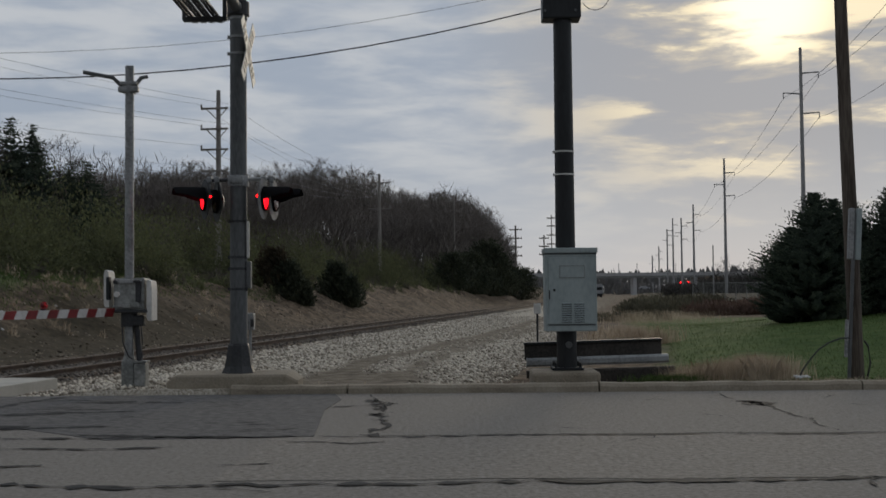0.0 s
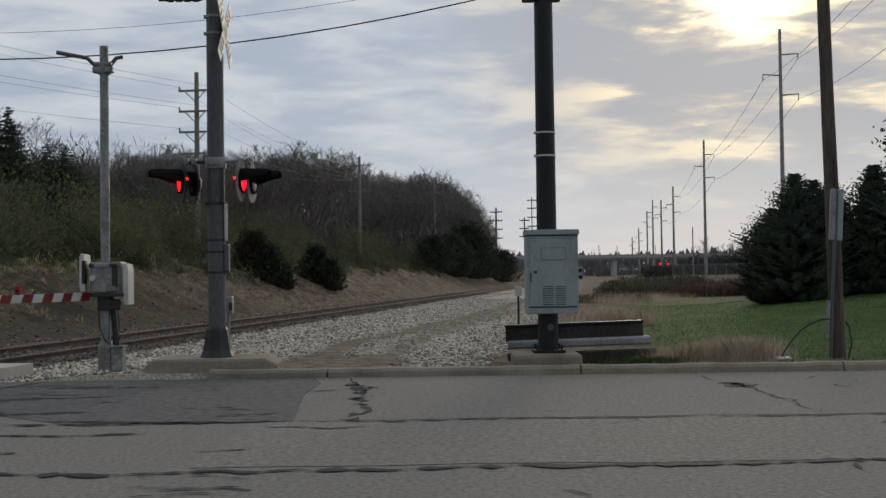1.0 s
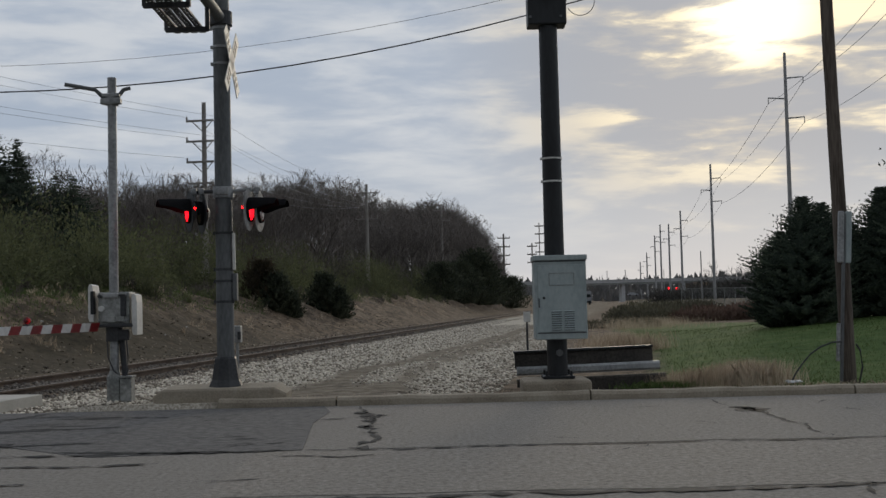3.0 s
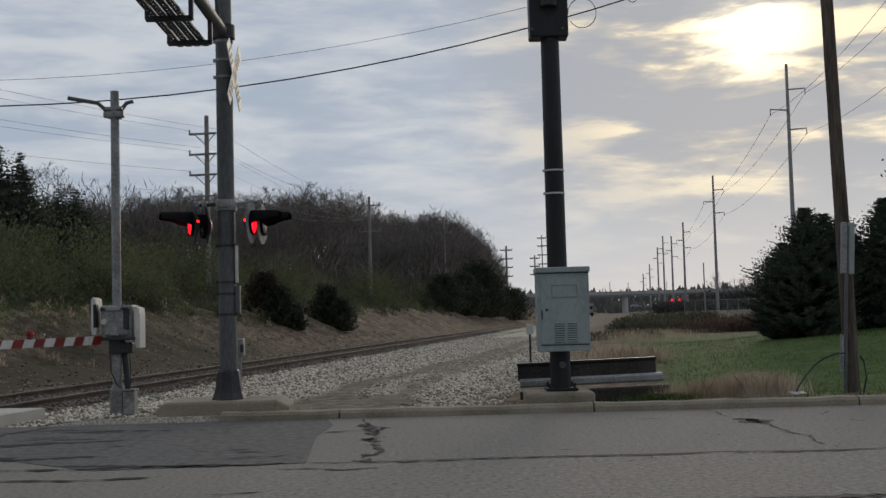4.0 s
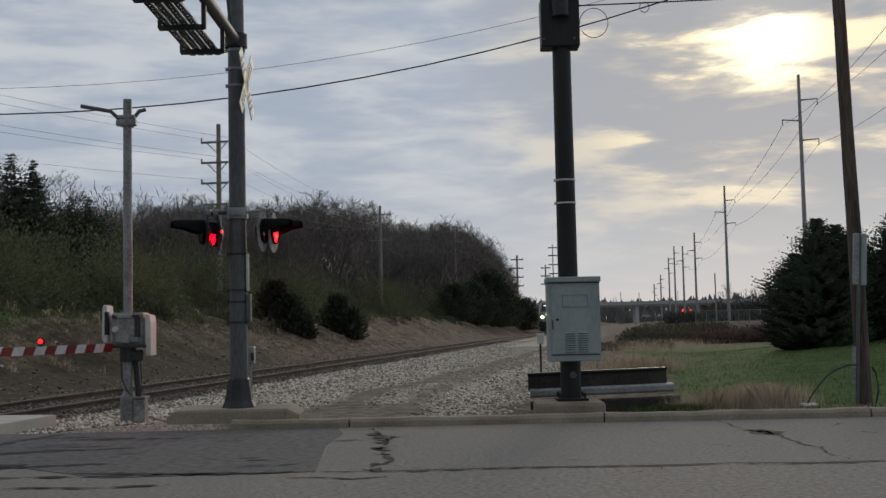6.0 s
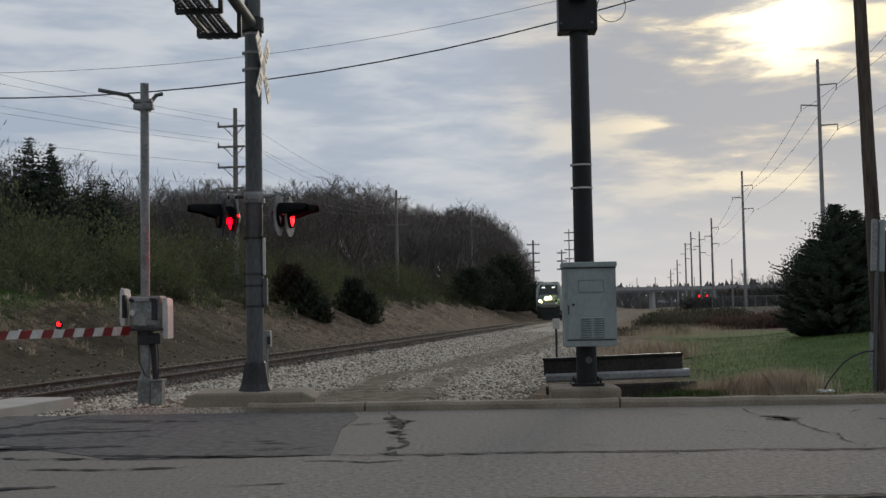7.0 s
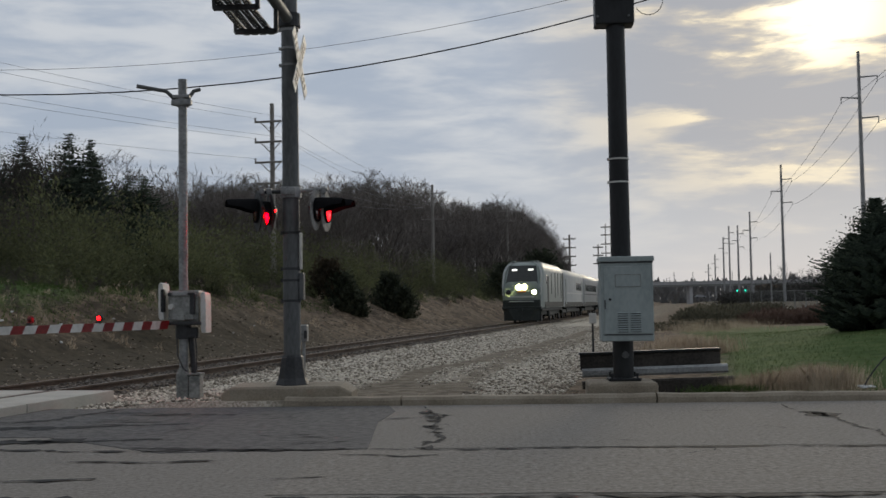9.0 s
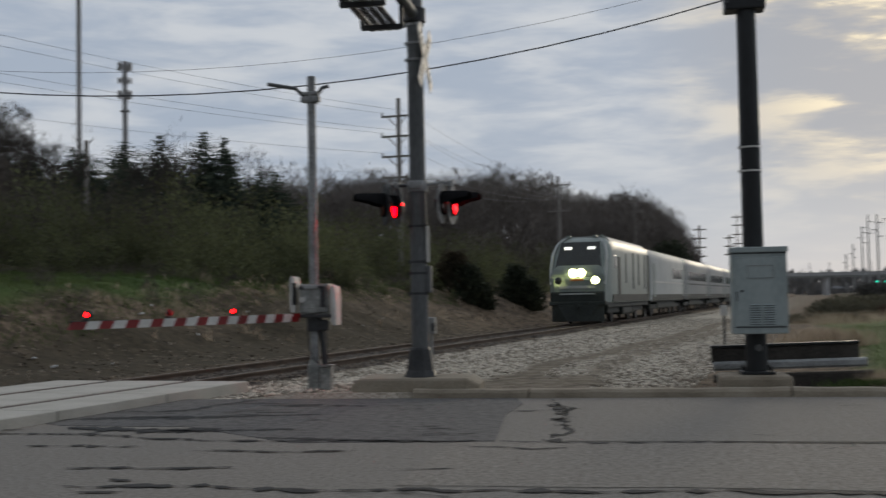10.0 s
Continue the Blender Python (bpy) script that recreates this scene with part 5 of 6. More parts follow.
    Build().loft(shell([(2.0, 1.28, 3.78, 4.20, 0.42), (13.3, 1.28, 3.78, 4.20, 0.42)])).done("roof", M["train_white"], t, smooth=True)
    ws = Build().add([(0.27, -1.12, 2.58), (0.27, 1.12, 2.58), (1.09, 0.93, 3.90), (1.09, -0.93, 3.90), (0.9, -1.0, 2.5), (0.9, 1.0, 2.5)],
                     [(0, 1, 2, 3)[::-1], (0, 4, 5, 1)[::-1], (1, 5, 2), (0, 3, 4), (3, 2, 5, 4)[::-1]])
    ws.done("windscreen", M["dark_glass"], t, label="dark raked windscreen")
    for y in (-0.56, 0.56):
        Build().box((0.86, y, 3.60), (0.06, 0.36, 0.12), 0.01, Matrix.Rotation(radians(33), 4, "Y")).done("number_board", M["board_white"], t, label="lit white board")
    for y in (-0.85, -0.55, 0.75):
        Build().box((2.0, y, 4.2), (0.3, 0.2, 0.12), 0.03).done("roof_fitting", M["train_flare_grey"], t)
    Build().box((0.28, 0, 1.80), (0.5, 2.52, 0.82), 0.14).done("nose", M["train_flare_grey"], t)
    Build().box((0.24, 0, 1.28), (0.5, 2.6, 0.52), 0.08).done("nose_skirt", M["train_dark"], t, label="dark lower nose")
    Build().box((0.20, 0, 0.98), (0.5, 2.7, 0.2), 0.05).done("bumper", M["train_dark"], t)
    Build().box((0.02, 0.0, 2.08), (0.04, 0.62, 0.10), 0.01).done("nose_stripe", M["orange"], t, label="orange stripe below the headlamps")
    Build().box((0.02, 0.0, 1.74), (0.04, 1.7, 0.13), 0.01).done("nose_band", M["train_white"], t, label="pale band across the nose")
    Build().box((0.0, 0.0, 1.42), (0.06, 1.7, 0.06), 0.01).done("grab_rail", M["train_white"], t)
    pl = Build()
    pl.loft([[(0.15, -1.25, 0.12), (0.15, 1.25, 0.12), (0.15, 1.25, 0.95), (0.15, -1.25, 0.95)], [(-0.15, -0.5, 0.15), (-0.15, 0.5, 0.15), (-0.1, 0.9, 0.9), (-0.1, -0.9, 0.9)]])
    pl.done("pilot", M["train_dark"], t, label="dark snow-plough pilot")
    Build().tube((-0.1, 0, 0.85), (-0.5, 0, 0.85), 0.1, 0.12, 12).done("coupler", M["train_dark"], t)
    Build().box((7.0, 0, 0.9), (13.0, 2.7, 0.3), 0.04).done("underframe", M["train_dark"], t)
    Build().box((7.0, 0, 0.6), (3.2, 2.5, 0.5), 0.1).done("fuel_tank", M["train_dark"], t)
    bogie(t, 3.2)
    bogie(t, 11.0)
    for sgn in (-1, 1):
        y = sgn * 1.475
        Build().box((3.1, y, 2.2), (0.75, 0.03, 2.0), 0.02).done("door", M["train_dark"], t)
        Build().box((2.2, y, 2.95), (0.6, 0.03, 0.6), 0.02).done("side_window", M["dark_glass"], t)
        for x, w, z, h in ((5.2, 0.35, 2.7, 1.5), (7.6, 0.4, 2.6, 1.9), (9.4, 0.4, 2.7, 1.7), (11.6, 0.45, 2.6, 1.9)):
            Build().box((x, y, z), (w, 0.03, h), 0.02).done("grille", M["train_grille"], t)
        Build().box((7.2, y - sgn * 0.004, 1.2), (12.0, 0.02, 0.36), 0.008).done("side_band", M["train_dark"], t)
        Build().box((12.9, y, 2.4), (0.6, 0.03, 2.4), 0.02).done("door", M["train_dark"], t)
    # lamps
    Build().box((0.14, 0.0, 2.40), (0.14, 0.74, 0.36), 0.04).done("headlamp_case", M["train_dark"], t)
    for y in (-0.19, 0.19):
        hd = Build().tube((0.06, y, 2.40), (-0.02, y, 2.40), 0.20, 0.18, 18)
        hd.done("headlamp", M["lamp_white"], t, label="bright pale yellow headlamp")
    turn = Matrix.Rotation(radians(-90), 4, "Z")
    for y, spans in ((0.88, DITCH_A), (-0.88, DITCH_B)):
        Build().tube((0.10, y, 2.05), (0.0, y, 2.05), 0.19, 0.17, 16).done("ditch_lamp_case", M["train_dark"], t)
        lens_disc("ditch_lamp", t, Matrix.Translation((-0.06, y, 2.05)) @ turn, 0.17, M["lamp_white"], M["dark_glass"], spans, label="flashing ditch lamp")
    return t


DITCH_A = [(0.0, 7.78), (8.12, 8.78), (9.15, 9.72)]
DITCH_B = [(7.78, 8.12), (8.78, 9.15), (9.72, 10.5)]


def build_coach(first):
    """The leading coach is pale with few windows; those behind it have shade put into the steel colour and a full row.
    """
    name = "silver passenger coach with a few dark windows" if first else "steel passenger coach with shade-darkened sides and a dark window band"
    t = thing("passenger_coach", Matrix.Identity(4), name, "coach", "coaches of the train")
    L2 = 17.4
    side = M["train_white"] if first else M["steel_shaded"]
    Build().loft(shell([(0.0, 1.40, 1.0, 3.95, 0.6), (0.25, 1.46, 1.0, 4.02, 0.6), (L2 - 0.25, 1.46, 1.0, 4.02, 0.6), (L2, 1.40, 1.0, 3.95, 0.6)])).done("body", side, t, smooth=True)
    Build().loft(shell([(0.2, 1.22, 3.68, 4.07, 0.36), (L2 - 0.2, 1.22, 3.68, 4.07, 0.36)])).done("roof", M["train_white"], t, smooth=True)
    Build().box((-0.3, 0, 2.3), (0.6, 1.3, 2.6), 0.05).done("gangway", M["train_dark"], t)
    Build().box((L2 / 2, 0, 0.75), (9, 2.4, 0.55), 0.08).done("underfloor_gear", M["train_dark"], t)
    Build().box((L2 / 2, 0, 0.98), (L2 - 0.6, 2.7, 0.16), 0.03).done("sill", M["train_dark"], t)
    bogie(t, 2.9)
    bogie(t, L2 - 2.9)
    for sgn in (-1, 1):
        y = sgn * 1.467
        for i in range(3 if first else 8):
            x = 11.0 + i * 1.7 if first else 2.75 + i * 1.7
            Build().box((x, y, 2.72), (1.3, 0.03, 0.66), 0.03).done("window", M["dark_glass"], t)
        Build().box((L2 / 2, y - sgn * 0.002, 2.1), (L2 - 1, 0.02, 0.09)).done("side_stripe", M["white"] if first else M["train_dark"], t)
        Build().box((L2 / 2, y - sgn * 0.003, 1.18), (L2 - 0.5, 0.02, 0.34)).done("skirt", M["train_dark"], t)
        for x in (1.2, L2 - 1.2):
            Build().box((x, y, 2.2), (0.8, 0.03, 2.0), 0.02).done("door", M["train_flare_grey"], t)
    return t


TRAIN = []
loco = build_locomotive()
TRAIN.append((loco, 0.0))
TRAIN.append((build_coach(True), 14.3))
coach = build_coach(False)
TRAIN.append((coach, 14.3 + 18.0))
for i in range(2, 7):
    TRAIN.append((copy_thing(coach, Matrix.Identity(4)), 14.3 + 18.0 * i))


# ---------------------------------------------------------------- plants
def bare_tree(seed, height, spread=0.42, levels=5, forks=(3, 4), lean=0.0):
    """Vertices and triangles of a leafless tree."""
    rnd = random.Random(seed)
    V, F = [], []

    def limb(a, b, r0, r1, n):
        a, b = Vector(a), Vector(b)
        q = (b - a).to_track_quat("Z", "Y")
        k = len(V)
        for c, r in ((a, r0), (b, r1)):
            for i in range(n):
                p = c + q @ Vector((r * math.cos(6.2832 * i / n), r * math.sin(6.2832 * i / n), 0))
                V.append((p.x, p.y, p.z))
        for i in range(n):
            j = (i + 1) % n
            F.append((k + i, k + j, k + n + j))
            F.append((k + i, k + n + j, k + n + i))

    def grow(a, d, ln, r, level):
        if level >= levels - 1:
            tip = a + d * ln + Vector((rnd.uniform(-1, 1), rnd.uniform(-1, 1), rnd.uniform(-0.2, 0.6))) * ln * 0.10
            if level == levels:
                k = len(V)
                w = d.cross(Vector((rnd.uniform(-1, 1), rnd.uniform(-1, 1), rnd.uniform(-1, 1)))).normalized() * r
                for p in (a - w, a + w, tip):
                    V.append((p.x, p.y, p.z))
                F.append((k, k + 1, k + 2))
                return
            limb(a, tip, r, r * 0.6, 3)
            mid, b, d2 = a.lerp(tip, 0.4), tip, d
        else:
            mid, b, d2 = trunk(a, d, ln, r, level)
        for i in range(rnd.randint(*forks) + (3 if level == levels - 1 else 0)):
            az = rnd.uniform(0, 6.2832)
            tilt = rnd.uniform(0.25, 0.95) * (0.6 + spread)
            axis = Vector((math.cos(az), math.sin(az), 0.15))
            nd = (d2 * math.cos(tilt) + axis * math.sin(tilt) + Vector((0, 0, 0.14))).normalized()
            start = b if i < 2 else mid.lerp(b, rnd.uniform(0.0, 0.9))
            grow(start, nd, ln * rnd.uniform(0.56, 0.84), max(r * rnd.uniform(0.42, 0.6), height * 0.0011), level + 1)

    def trunk(a, d, ln, r, level):
        n = 5 if level == 0 else 4
        mid = a + d * ln * 0.5 + Vector((rnd.uniform(-1, 1), rnd.uniform(-1, 1), 0)) * ln * 0.05
        d2 = (d + Vector((rnd.uniform(-1, 1), rnd.uniform(-1, 1), rnd.uniform(-0.1, 0.5))) * 0.14).normalized()
        b = mid + d2 * ln * 0.5
        limb(a, mid, r, r * 0.82, n)
        limb(mid, b, r * 0.82, r * 0.62, n)
        return mid, b, d2

    grow(Vector((0, 0, 0)), Vector((lean, 0, 1)).normalized(), height * 0.30, height * 0.013, 0)
    v = np.array(V)
    v[:, :] *= height / v[:, 2].max()
    # gather the boughs into a rounded, uneven crown
    c = np.array([0, 0, 0.56 * height])
    q = (v - c) / (height * np.array([0.36, 0.36, 0.45]))
    r = np.linalg.norm(q, axis=1) + 1e-6
    az = np.arctan2(q[:, 1], q[:, 0])
    uneven = 1 + 0.10 * np.sin(3 * az + seed) + 0.09 * np.sin(7 * az + 4 * q[:, 2] + 2 * seed) + 0.08 * np.sin(11 * q[:, 2] + seed)
    k = np.where(r > 0.7, 0.7 + 0.32 * uneven * (1 - np.exp(-(r - 0.7) / 0.32)), r) / r
    k = np.where(v[:, 2] > 0.2 * height, k, 1.0)
    v = c + (v - c) * k[:, None]
    return v, np.array(F)


def tufts(n, shape, size, seed, up=0.3, tall=1.0, slim=0.45):
    """n small leaf-like quads at points given by shape(random state, n)."""
    r = np.random.RandomState(seed)
    p, out = shape(r, n)
    d = out + r.normal(0, 0.55, (n, 3)) + np.array([0, 0, up])
    d /= np.linalg.norm(d, axis=1)[:, None]
    w = np.cross(d, r.normal(0, 1, (n, 3)))
    w /= np.linalg.norm(w, axis=1)[:, None]
    s = size * r.uniform(0.5, 1.5, n)[:, None]
    a, b = d * s * tall, w * s * slim
    v = np.stack([p - a * 0.5, p + b * 0.6 - a * 0.05, p + a * 0.6, p - b * 0.6 - a * 0.05], 1).reshape(-1, 3)
    f = np.arange(4 * n).reshape(n, 4)
    return v, f


def merge(parts):
    V, F, k = [], [], 0
    for v, f in parts:
        V.append(v)
        F.append(f + k)
        k += len(v)
    return np.concatenate(V), np.concatenate(F)


def placed(v, x, y, z, scale, turn, sz=1.0):
    c, s = math.cos(turn), math.sin(turn)
    return np.stack([(v[:, 0] * c - v[:, 1] * s) * scale + x, (v[:, 0] * s + v[:, 1] * c) * scale + y, v[:, 2] * scale * sz + z], -1)


def track_point(s, u):
    p = TC + TD * s + TN * u
    return p.x, p.y, float(land(p.x, p.y))


def build_woods():
    rnd = random.Random(11)
    kinds = [bare_tree(20 + i, 1.0, 0.42 + 0.08 * (i % 4), 5, (3, 4)) for i in range(6)]
    parts = []
    spots = []
    crest_s = [40, 58, 65, 77, 89, 113, 132, 158, 188, 214, 256, 302, 340, 500]
    crest_z = [8.5, 10.8, 11.8, 13.4, 14.4, 17.4, 20.4, 18.9, 20.6, 24.8, 25.8, 22.8, 17.0, 10.0]

    def crest(s, u):
        k = (10.8 + u) / 37.8
        return float(np.interp((s + 17.5) / k - 17.5, crest_s, crest_z)) * k * 1.06

    for _ in range(205):
        s, u = rnd.uniform(58, 320), rnd.uniform(20, 34)
        spots.append((s, u, crest(s, u) * rnd.uniform(0.76, 1.02)))
    for _ in range(60):
        s, u = rnd.uniform(58, 95), rnd.uniform(21, 34)
        spots.append((s, u, crest(s, u) * rnd.uniform(0.85, 1.03)))
    for _ in range(70):
        s, u = rnd.uniform(90, 330), rnd.uniform(34, 60)
        spots.append((s, u, crest(s, u) * rnd.uniform(0.86, 1.02)))
    for _ in range(70):
        s, u = rnd.uniform(130, 250), rnd.uniform(12.5, 20)
        spots.append((s, u, crest(s, u) * rnd.uniform(0.75, 1.0)))
    for _ in range(16):
        s, u = rnd.uniform(5, 80), rnd.uniform(15, 26)
        spots.append((s, u, rnd.uniform(4.5, 6.2)))
    for s, u, top in spots:
        x, y, z = track_point(s, u)
        v, f = rnd.choice(kinds)
        parts.append((placed(v, x, y, z - 0.2, max(2.5, top - z), rnd.uniform(0, 6.28)), f))
    V, F = merge(parts)
    tagged(array_mesh("bare_woods", V, F, M["twigs"]), "leafless grey-brown woodland on the bank above the track", "woods", kind="stuff")

    def brush(name, count, s_rng, u_rng, h_rng, size, per, mat, label, seed, bias=1.0, slim=0.45, up=1.0, tall=1.6):
        r0 = random.Random(seed)
        ps = []
        for i in range(count):
            s = s_rng[0] + (s_rng[1] - s_rng[0]) * r0.random() ** bias
            u = r0.uniform(*u_rng)
            h = r0.uniform(*h_rng)
            x, y, z = track_point(s, u)
            wd = h * r0.uniform(0.45, 0.75)

            def dome(r, n, h=h, wd=wd, x=x, y=y, z=z):
                d = r.normal(0, 1, (n, 3))
                d /= np.linalg.norm(d, axis=1)[:, None]
                d[:, 2] = np.abs(d[:, 2])
                k = r.uniform(0.35, 1.0, n)[:, None] ** 0.6
                lump = 1 + 0.25 * np.sin(5 * d[:, :1] + 3 * d[:, 1:2] + h) + 0.15 * np.sin(9 * d[:, 2:] + 2 * h)
                return d * k * lump * np.array([wd, wd, h]) + np.array([x, y, z - 0.1]), d

            ps.append(tufts(int(per * r0.uniform(0.7, 1.3)), dome, size * (0.7 + 0.3 * h / 3), seed * 1000 + i, up=up, tall=tall, slim=slim))
        V, F = merge(ps)
        tagged(array_mesh(name, V, F, mat), label, "brush", kind="stuff")

    brush("brown_understory", 200, (15, 330), (17, 34), (2.8, 6.2), 0.19, 900, M["brush_brown"], "dense brown undergrowth of the woodland", 31, slim=0.12)
    brush("far_understory", 120, (60, 330), (30, 60), (6.5, 11.5), 0.34, 800, M["brush_brown"], "dark brushwood deep in the wood", 32, slim=0.10)
    brush("olive_brush", 210, (16, 210), (9.0, 19.5), (1.0, 3.9), 0.125, 1600, M["brush_olive"], "olive-green budding brush on the bank", 33, 1.3, slim=0.4, up=0.3, tall=1.0)
    brush("left_brush", 60, (-12, 30), (14, 30), (1.5, 3.6), 0.12, 1400, M["brush_brown"], "brown brush beside the crossing", 34, slim=0.12)
    brush("left_budding_brush", 34, (-12, 30), (13, 22), (1.4, 3.2), 0.10, 2300, M["brush_olive"], "budding brush above the grassy bank", 35, slim=0.4, up=0.3, tall=1.0)
    brush("left_thicket", 34, (8, 46), (27, 44), (2.4, 4.4), 0.13, 1400, M["brush_brown"], "tall brown thicket beside the crossing", 39, slim=0.12)
    brush("mid_thicket", 70, (36, 82), (20, 42), (3.4, 6.4), 0.14, 1300, M["brush_brown"], "brown thicket under the bare trees", 40, slim=0.12)
    brush("slope_brush", 240, (20, 190), (6.9, 10.5), (0.25, 0.9), 0.13, 190, M["brush_olive"], "low olive scrub creeping down the cut bank", 37, 1.4, slim=0.3)
    brush("crossing_scrub", 120, (2, 40), (7.0, 12.5), (0.25, 0.8), 0.07, 420, M["brush_brown"], "low brown scrub on the bank beside the crossing", 41, slim=0.15)
    brush("slope_scrub", 80, (24, 170), (6.8, 10.0), (0.3, 1.0), 0.14, 220, M["brush_brown"], "low brown scrub on the cut bank", 38, 1.4, slim=0.15)
    brush("slope_tufts", 170, (8, 150), (4.6, 9.5), (0.15, 0.5), 0.10, 90, M["dry_grass"], "low dry tufts on the eroded slope", 36, 1.3, slim=0.15)


def conifer(seed, height, width, mat, name, at, label, droop=0.25, full=False):
    """A spruce: trunk and whorls of needle sprays."""
    rnd = np.random.RandomState(seed)
    t = thing(name, at, label, "conifer tree", "conifers on the bank")
    tr = Build().tube((0, 0, -0.2), (0, 0, height * 0.97), height * 0.016 + 0.02, 0.012, 8)
    tr.done("trunk", M["bark"], t)
    ps = []
    z = height * 0.06
    while z < height * 0.99:
        k = 1 - z / height
        if full:
            shape = min(1.0, k / 0.5) ** 0.7 * (0.66 + 0.34 * min(1.0, (1 - k) / 0.3))
        else:
            shape = k ** 0.75
        reach = width * 0.5 * shape * rnd.uniform(0.72, 1.15) + 0.04
        for i in range(rnd.randint(15, 20) if full else rnd.randint(7, 11)):
            az = rnd.uniform(0, 6.283)
            ln = reach * rnd.uniform(0.7, 1.15)
            n = max(4, int(ln / (height * 0.028)))
            q = np.linspace(0.12, 1, n)
            base = np.stack([np.cos(az) * q * ln, np.sin(az) * q * ln, z - droop * ln * q + 0.22 * ln * q ** 2.5], -1)
            sidev = np.array([-math.sin(az), math.cos(az), 0])
            fan = (height * 0.042 * (1.15 - q)[:, None] + 0.03) * (0.35 + 0.65 * k) if full else (height * 0.055 * (1.15 - q)[:, None] + height * 0.012) * (0.06 + 0.94 * k)
            for sgn in (-1, 1):
                tip = base + sgn * sidev * fan * 1.6 + np.array([math.cos(az), math.sin(az), 0]) * fan + rnd.normal(0, height * 0.006, (n, 3))
                low = base + np.array([0, 0, -1.0]) * fan * rnd.uniform(0.5, 1.2, (n, 1))
                v = np.stack([base, base + (tip - base) * 0.6 + np.array([0, 0, 0.02 * height * 0.2]), tip, low], 1).reshape(-1, 3)
                ps.append((v, np.arange(4 * n).reshape(n, 4)))
        z += height * rnd.uniform(0.012, 0.024)
    V, F = merge(ps)
    array_mesh("crown", V, F, mat, t)
    return t


def shrub_tree(seed, height, width, n, size, mat, name, at, label, category, group="", taper=0.55, low=0.02, lumps=1.0):
    """A dense evergreen: trunk, limbs and an uneven crown of small sprays."""
    t = thing(name, at, label, category, group)
    rnd = random.Random(seed)
    b = Build().tube((0, 0, -0.2), (0, 0, height * 0.85), 0.05 * height ** 0.7, 0.02, 8)
    for i in range(9):
        az, z = rnd.uniform(0, 6.28), height * rnd.uniform(0.08, 0.7)
        b.tube((0, 0, z), (math.cos(az) * width * 0.33, math.sin(az) * width * 0.33, z + height * 0.12), 0.03, 0.01, 5)
    b.done("trunk", M["bark"], t)

    def crown(r, n):
        z = r.uniform(0, 1, n)
        az = r.uniform(0, 6.283, n)
        prof = np.where(z < 0.25, 0.72 + 1.1 * z, 1.0 - (np.clip(z - 0.25, 0, 1) / 0.75) ** 1.7 * (0.35 + taper))
        lump = 1 + lumps * (0.15 * np.sin(3 * az + 7 * z + seed) + 0.17 * np.sin(7 * az - 13 * z + 2 * seed) + 0.15 * np.sin(11 * az + 23 * z))
        k = 1 - r.uniform(0, 1, n) ** 2.2 * 0.75
        rad = width / 2 * np.clip(prof, 0.02, 1.2) * lump * k
        p = np.stack([np.cos(az) * rad, np.sin(az) * rad, height * (low + (0.98 - low) * z) + r.normal(0, 0.05 * height, n) * (z > 0.82)], -1)
        return p, np.stack([np.cos(az), np.sin(az), 0.5 + 0 * az], -1)

    v, f = tufts(n, crown, size, seed, up=0.55, tall=1.5)
    v[:, 2] = np.maximum(v[:, 2], 0.0)
    array_mesh("crown", v, f, mat, t)
    return t


def build_trees():
    # spruces at the wood's edge beside the crossing
    for i, (x, y, h, w) in enumerate(((-25.0, 62.0, 11.3, 3.6), (-23.95, 62.6, 10.9, 2.2), (-27.7, 62.0, 11.1, 4.0), (-20.7, 62.0, 8.8, 3.2), (-21.9, 62.8, 8.9, 3.4), (-23.2, 61.6, 9.0, 3.4), (-26.3, 61.8, 8.9, 3.4),
                                      (-30.4, 63.0, 10.0, 4.2), (-31.9, 66.0, 11.6, 5.0), (-33.6, 64.0, 10.6, 5.0), (-36.5, 68.0, 11.6, 5.4), (-38.5, 66.0, 11.8, 5.4), (-41.0, 66.0, 12.4, 5.6), (-43.5, 64.0, 12.0, 5.6))):
        z = float(land(x, y))
        conifer(60 + i, h - z + 0.6, w * 2.8, M["needles"], "spruce", Matrix.Translation((x, y, z - 0.3)), "dark green spruce at the edge of the wood", 0.22)
    # bare trees standing clear
    for seed, x, y, h in ((5, -22.9, 64.0, 8.4), (9, -20.0, 46.0, 6.2), (12, -24.5, 44.0, 6.5), (15, -30.0, 47.0, 6.0), (17, -36.0, 57.0, 9.2), (18, -38.0, 60.0, 10.4), (21, -34.5, 54.0, 6.6)):
        v, f = bare_tree(seed, 1.0, 0.55, 6, (3, 4))
        z = float(land(x, y))
        t = thing("bare_tree", Matrix.Translation((x, y, z - 0.2)), "leafless grey tree standing above the brush", "tree", "bare trees")
        k = v * h
        array_mesh("crown", k, f, M["bark"], t)
    # junipers on the cut bank
    for i, (px, py, h, w, mat) in enumerate(((-9.75, 58.6, 2.3, 1.9, "rust_needles"), (-9.0, 58.2, 2.0, 1.7, "juniper"), (-8.3, 58.6, 1.35, 1.05, "juniper"), (-7.35, 65.6, 2.2, 1.7, "juniper"), (-6.55, 65.2, 1.75, 1.6, "juniper"),
                                             (-1.0, 124.0, 4.2, 4.6, "juniper"), (1.2, 130.0, 4.8, 4.6, "juniper"), (3.2, 138.0, 6.6, 5.5, "juniper"), (4.6, 150.0, 5.5, 5.0, "juniper"), (8.6, 165.0, 4.6, 5.0, "juniper"))):
        z = float(land(px, py))
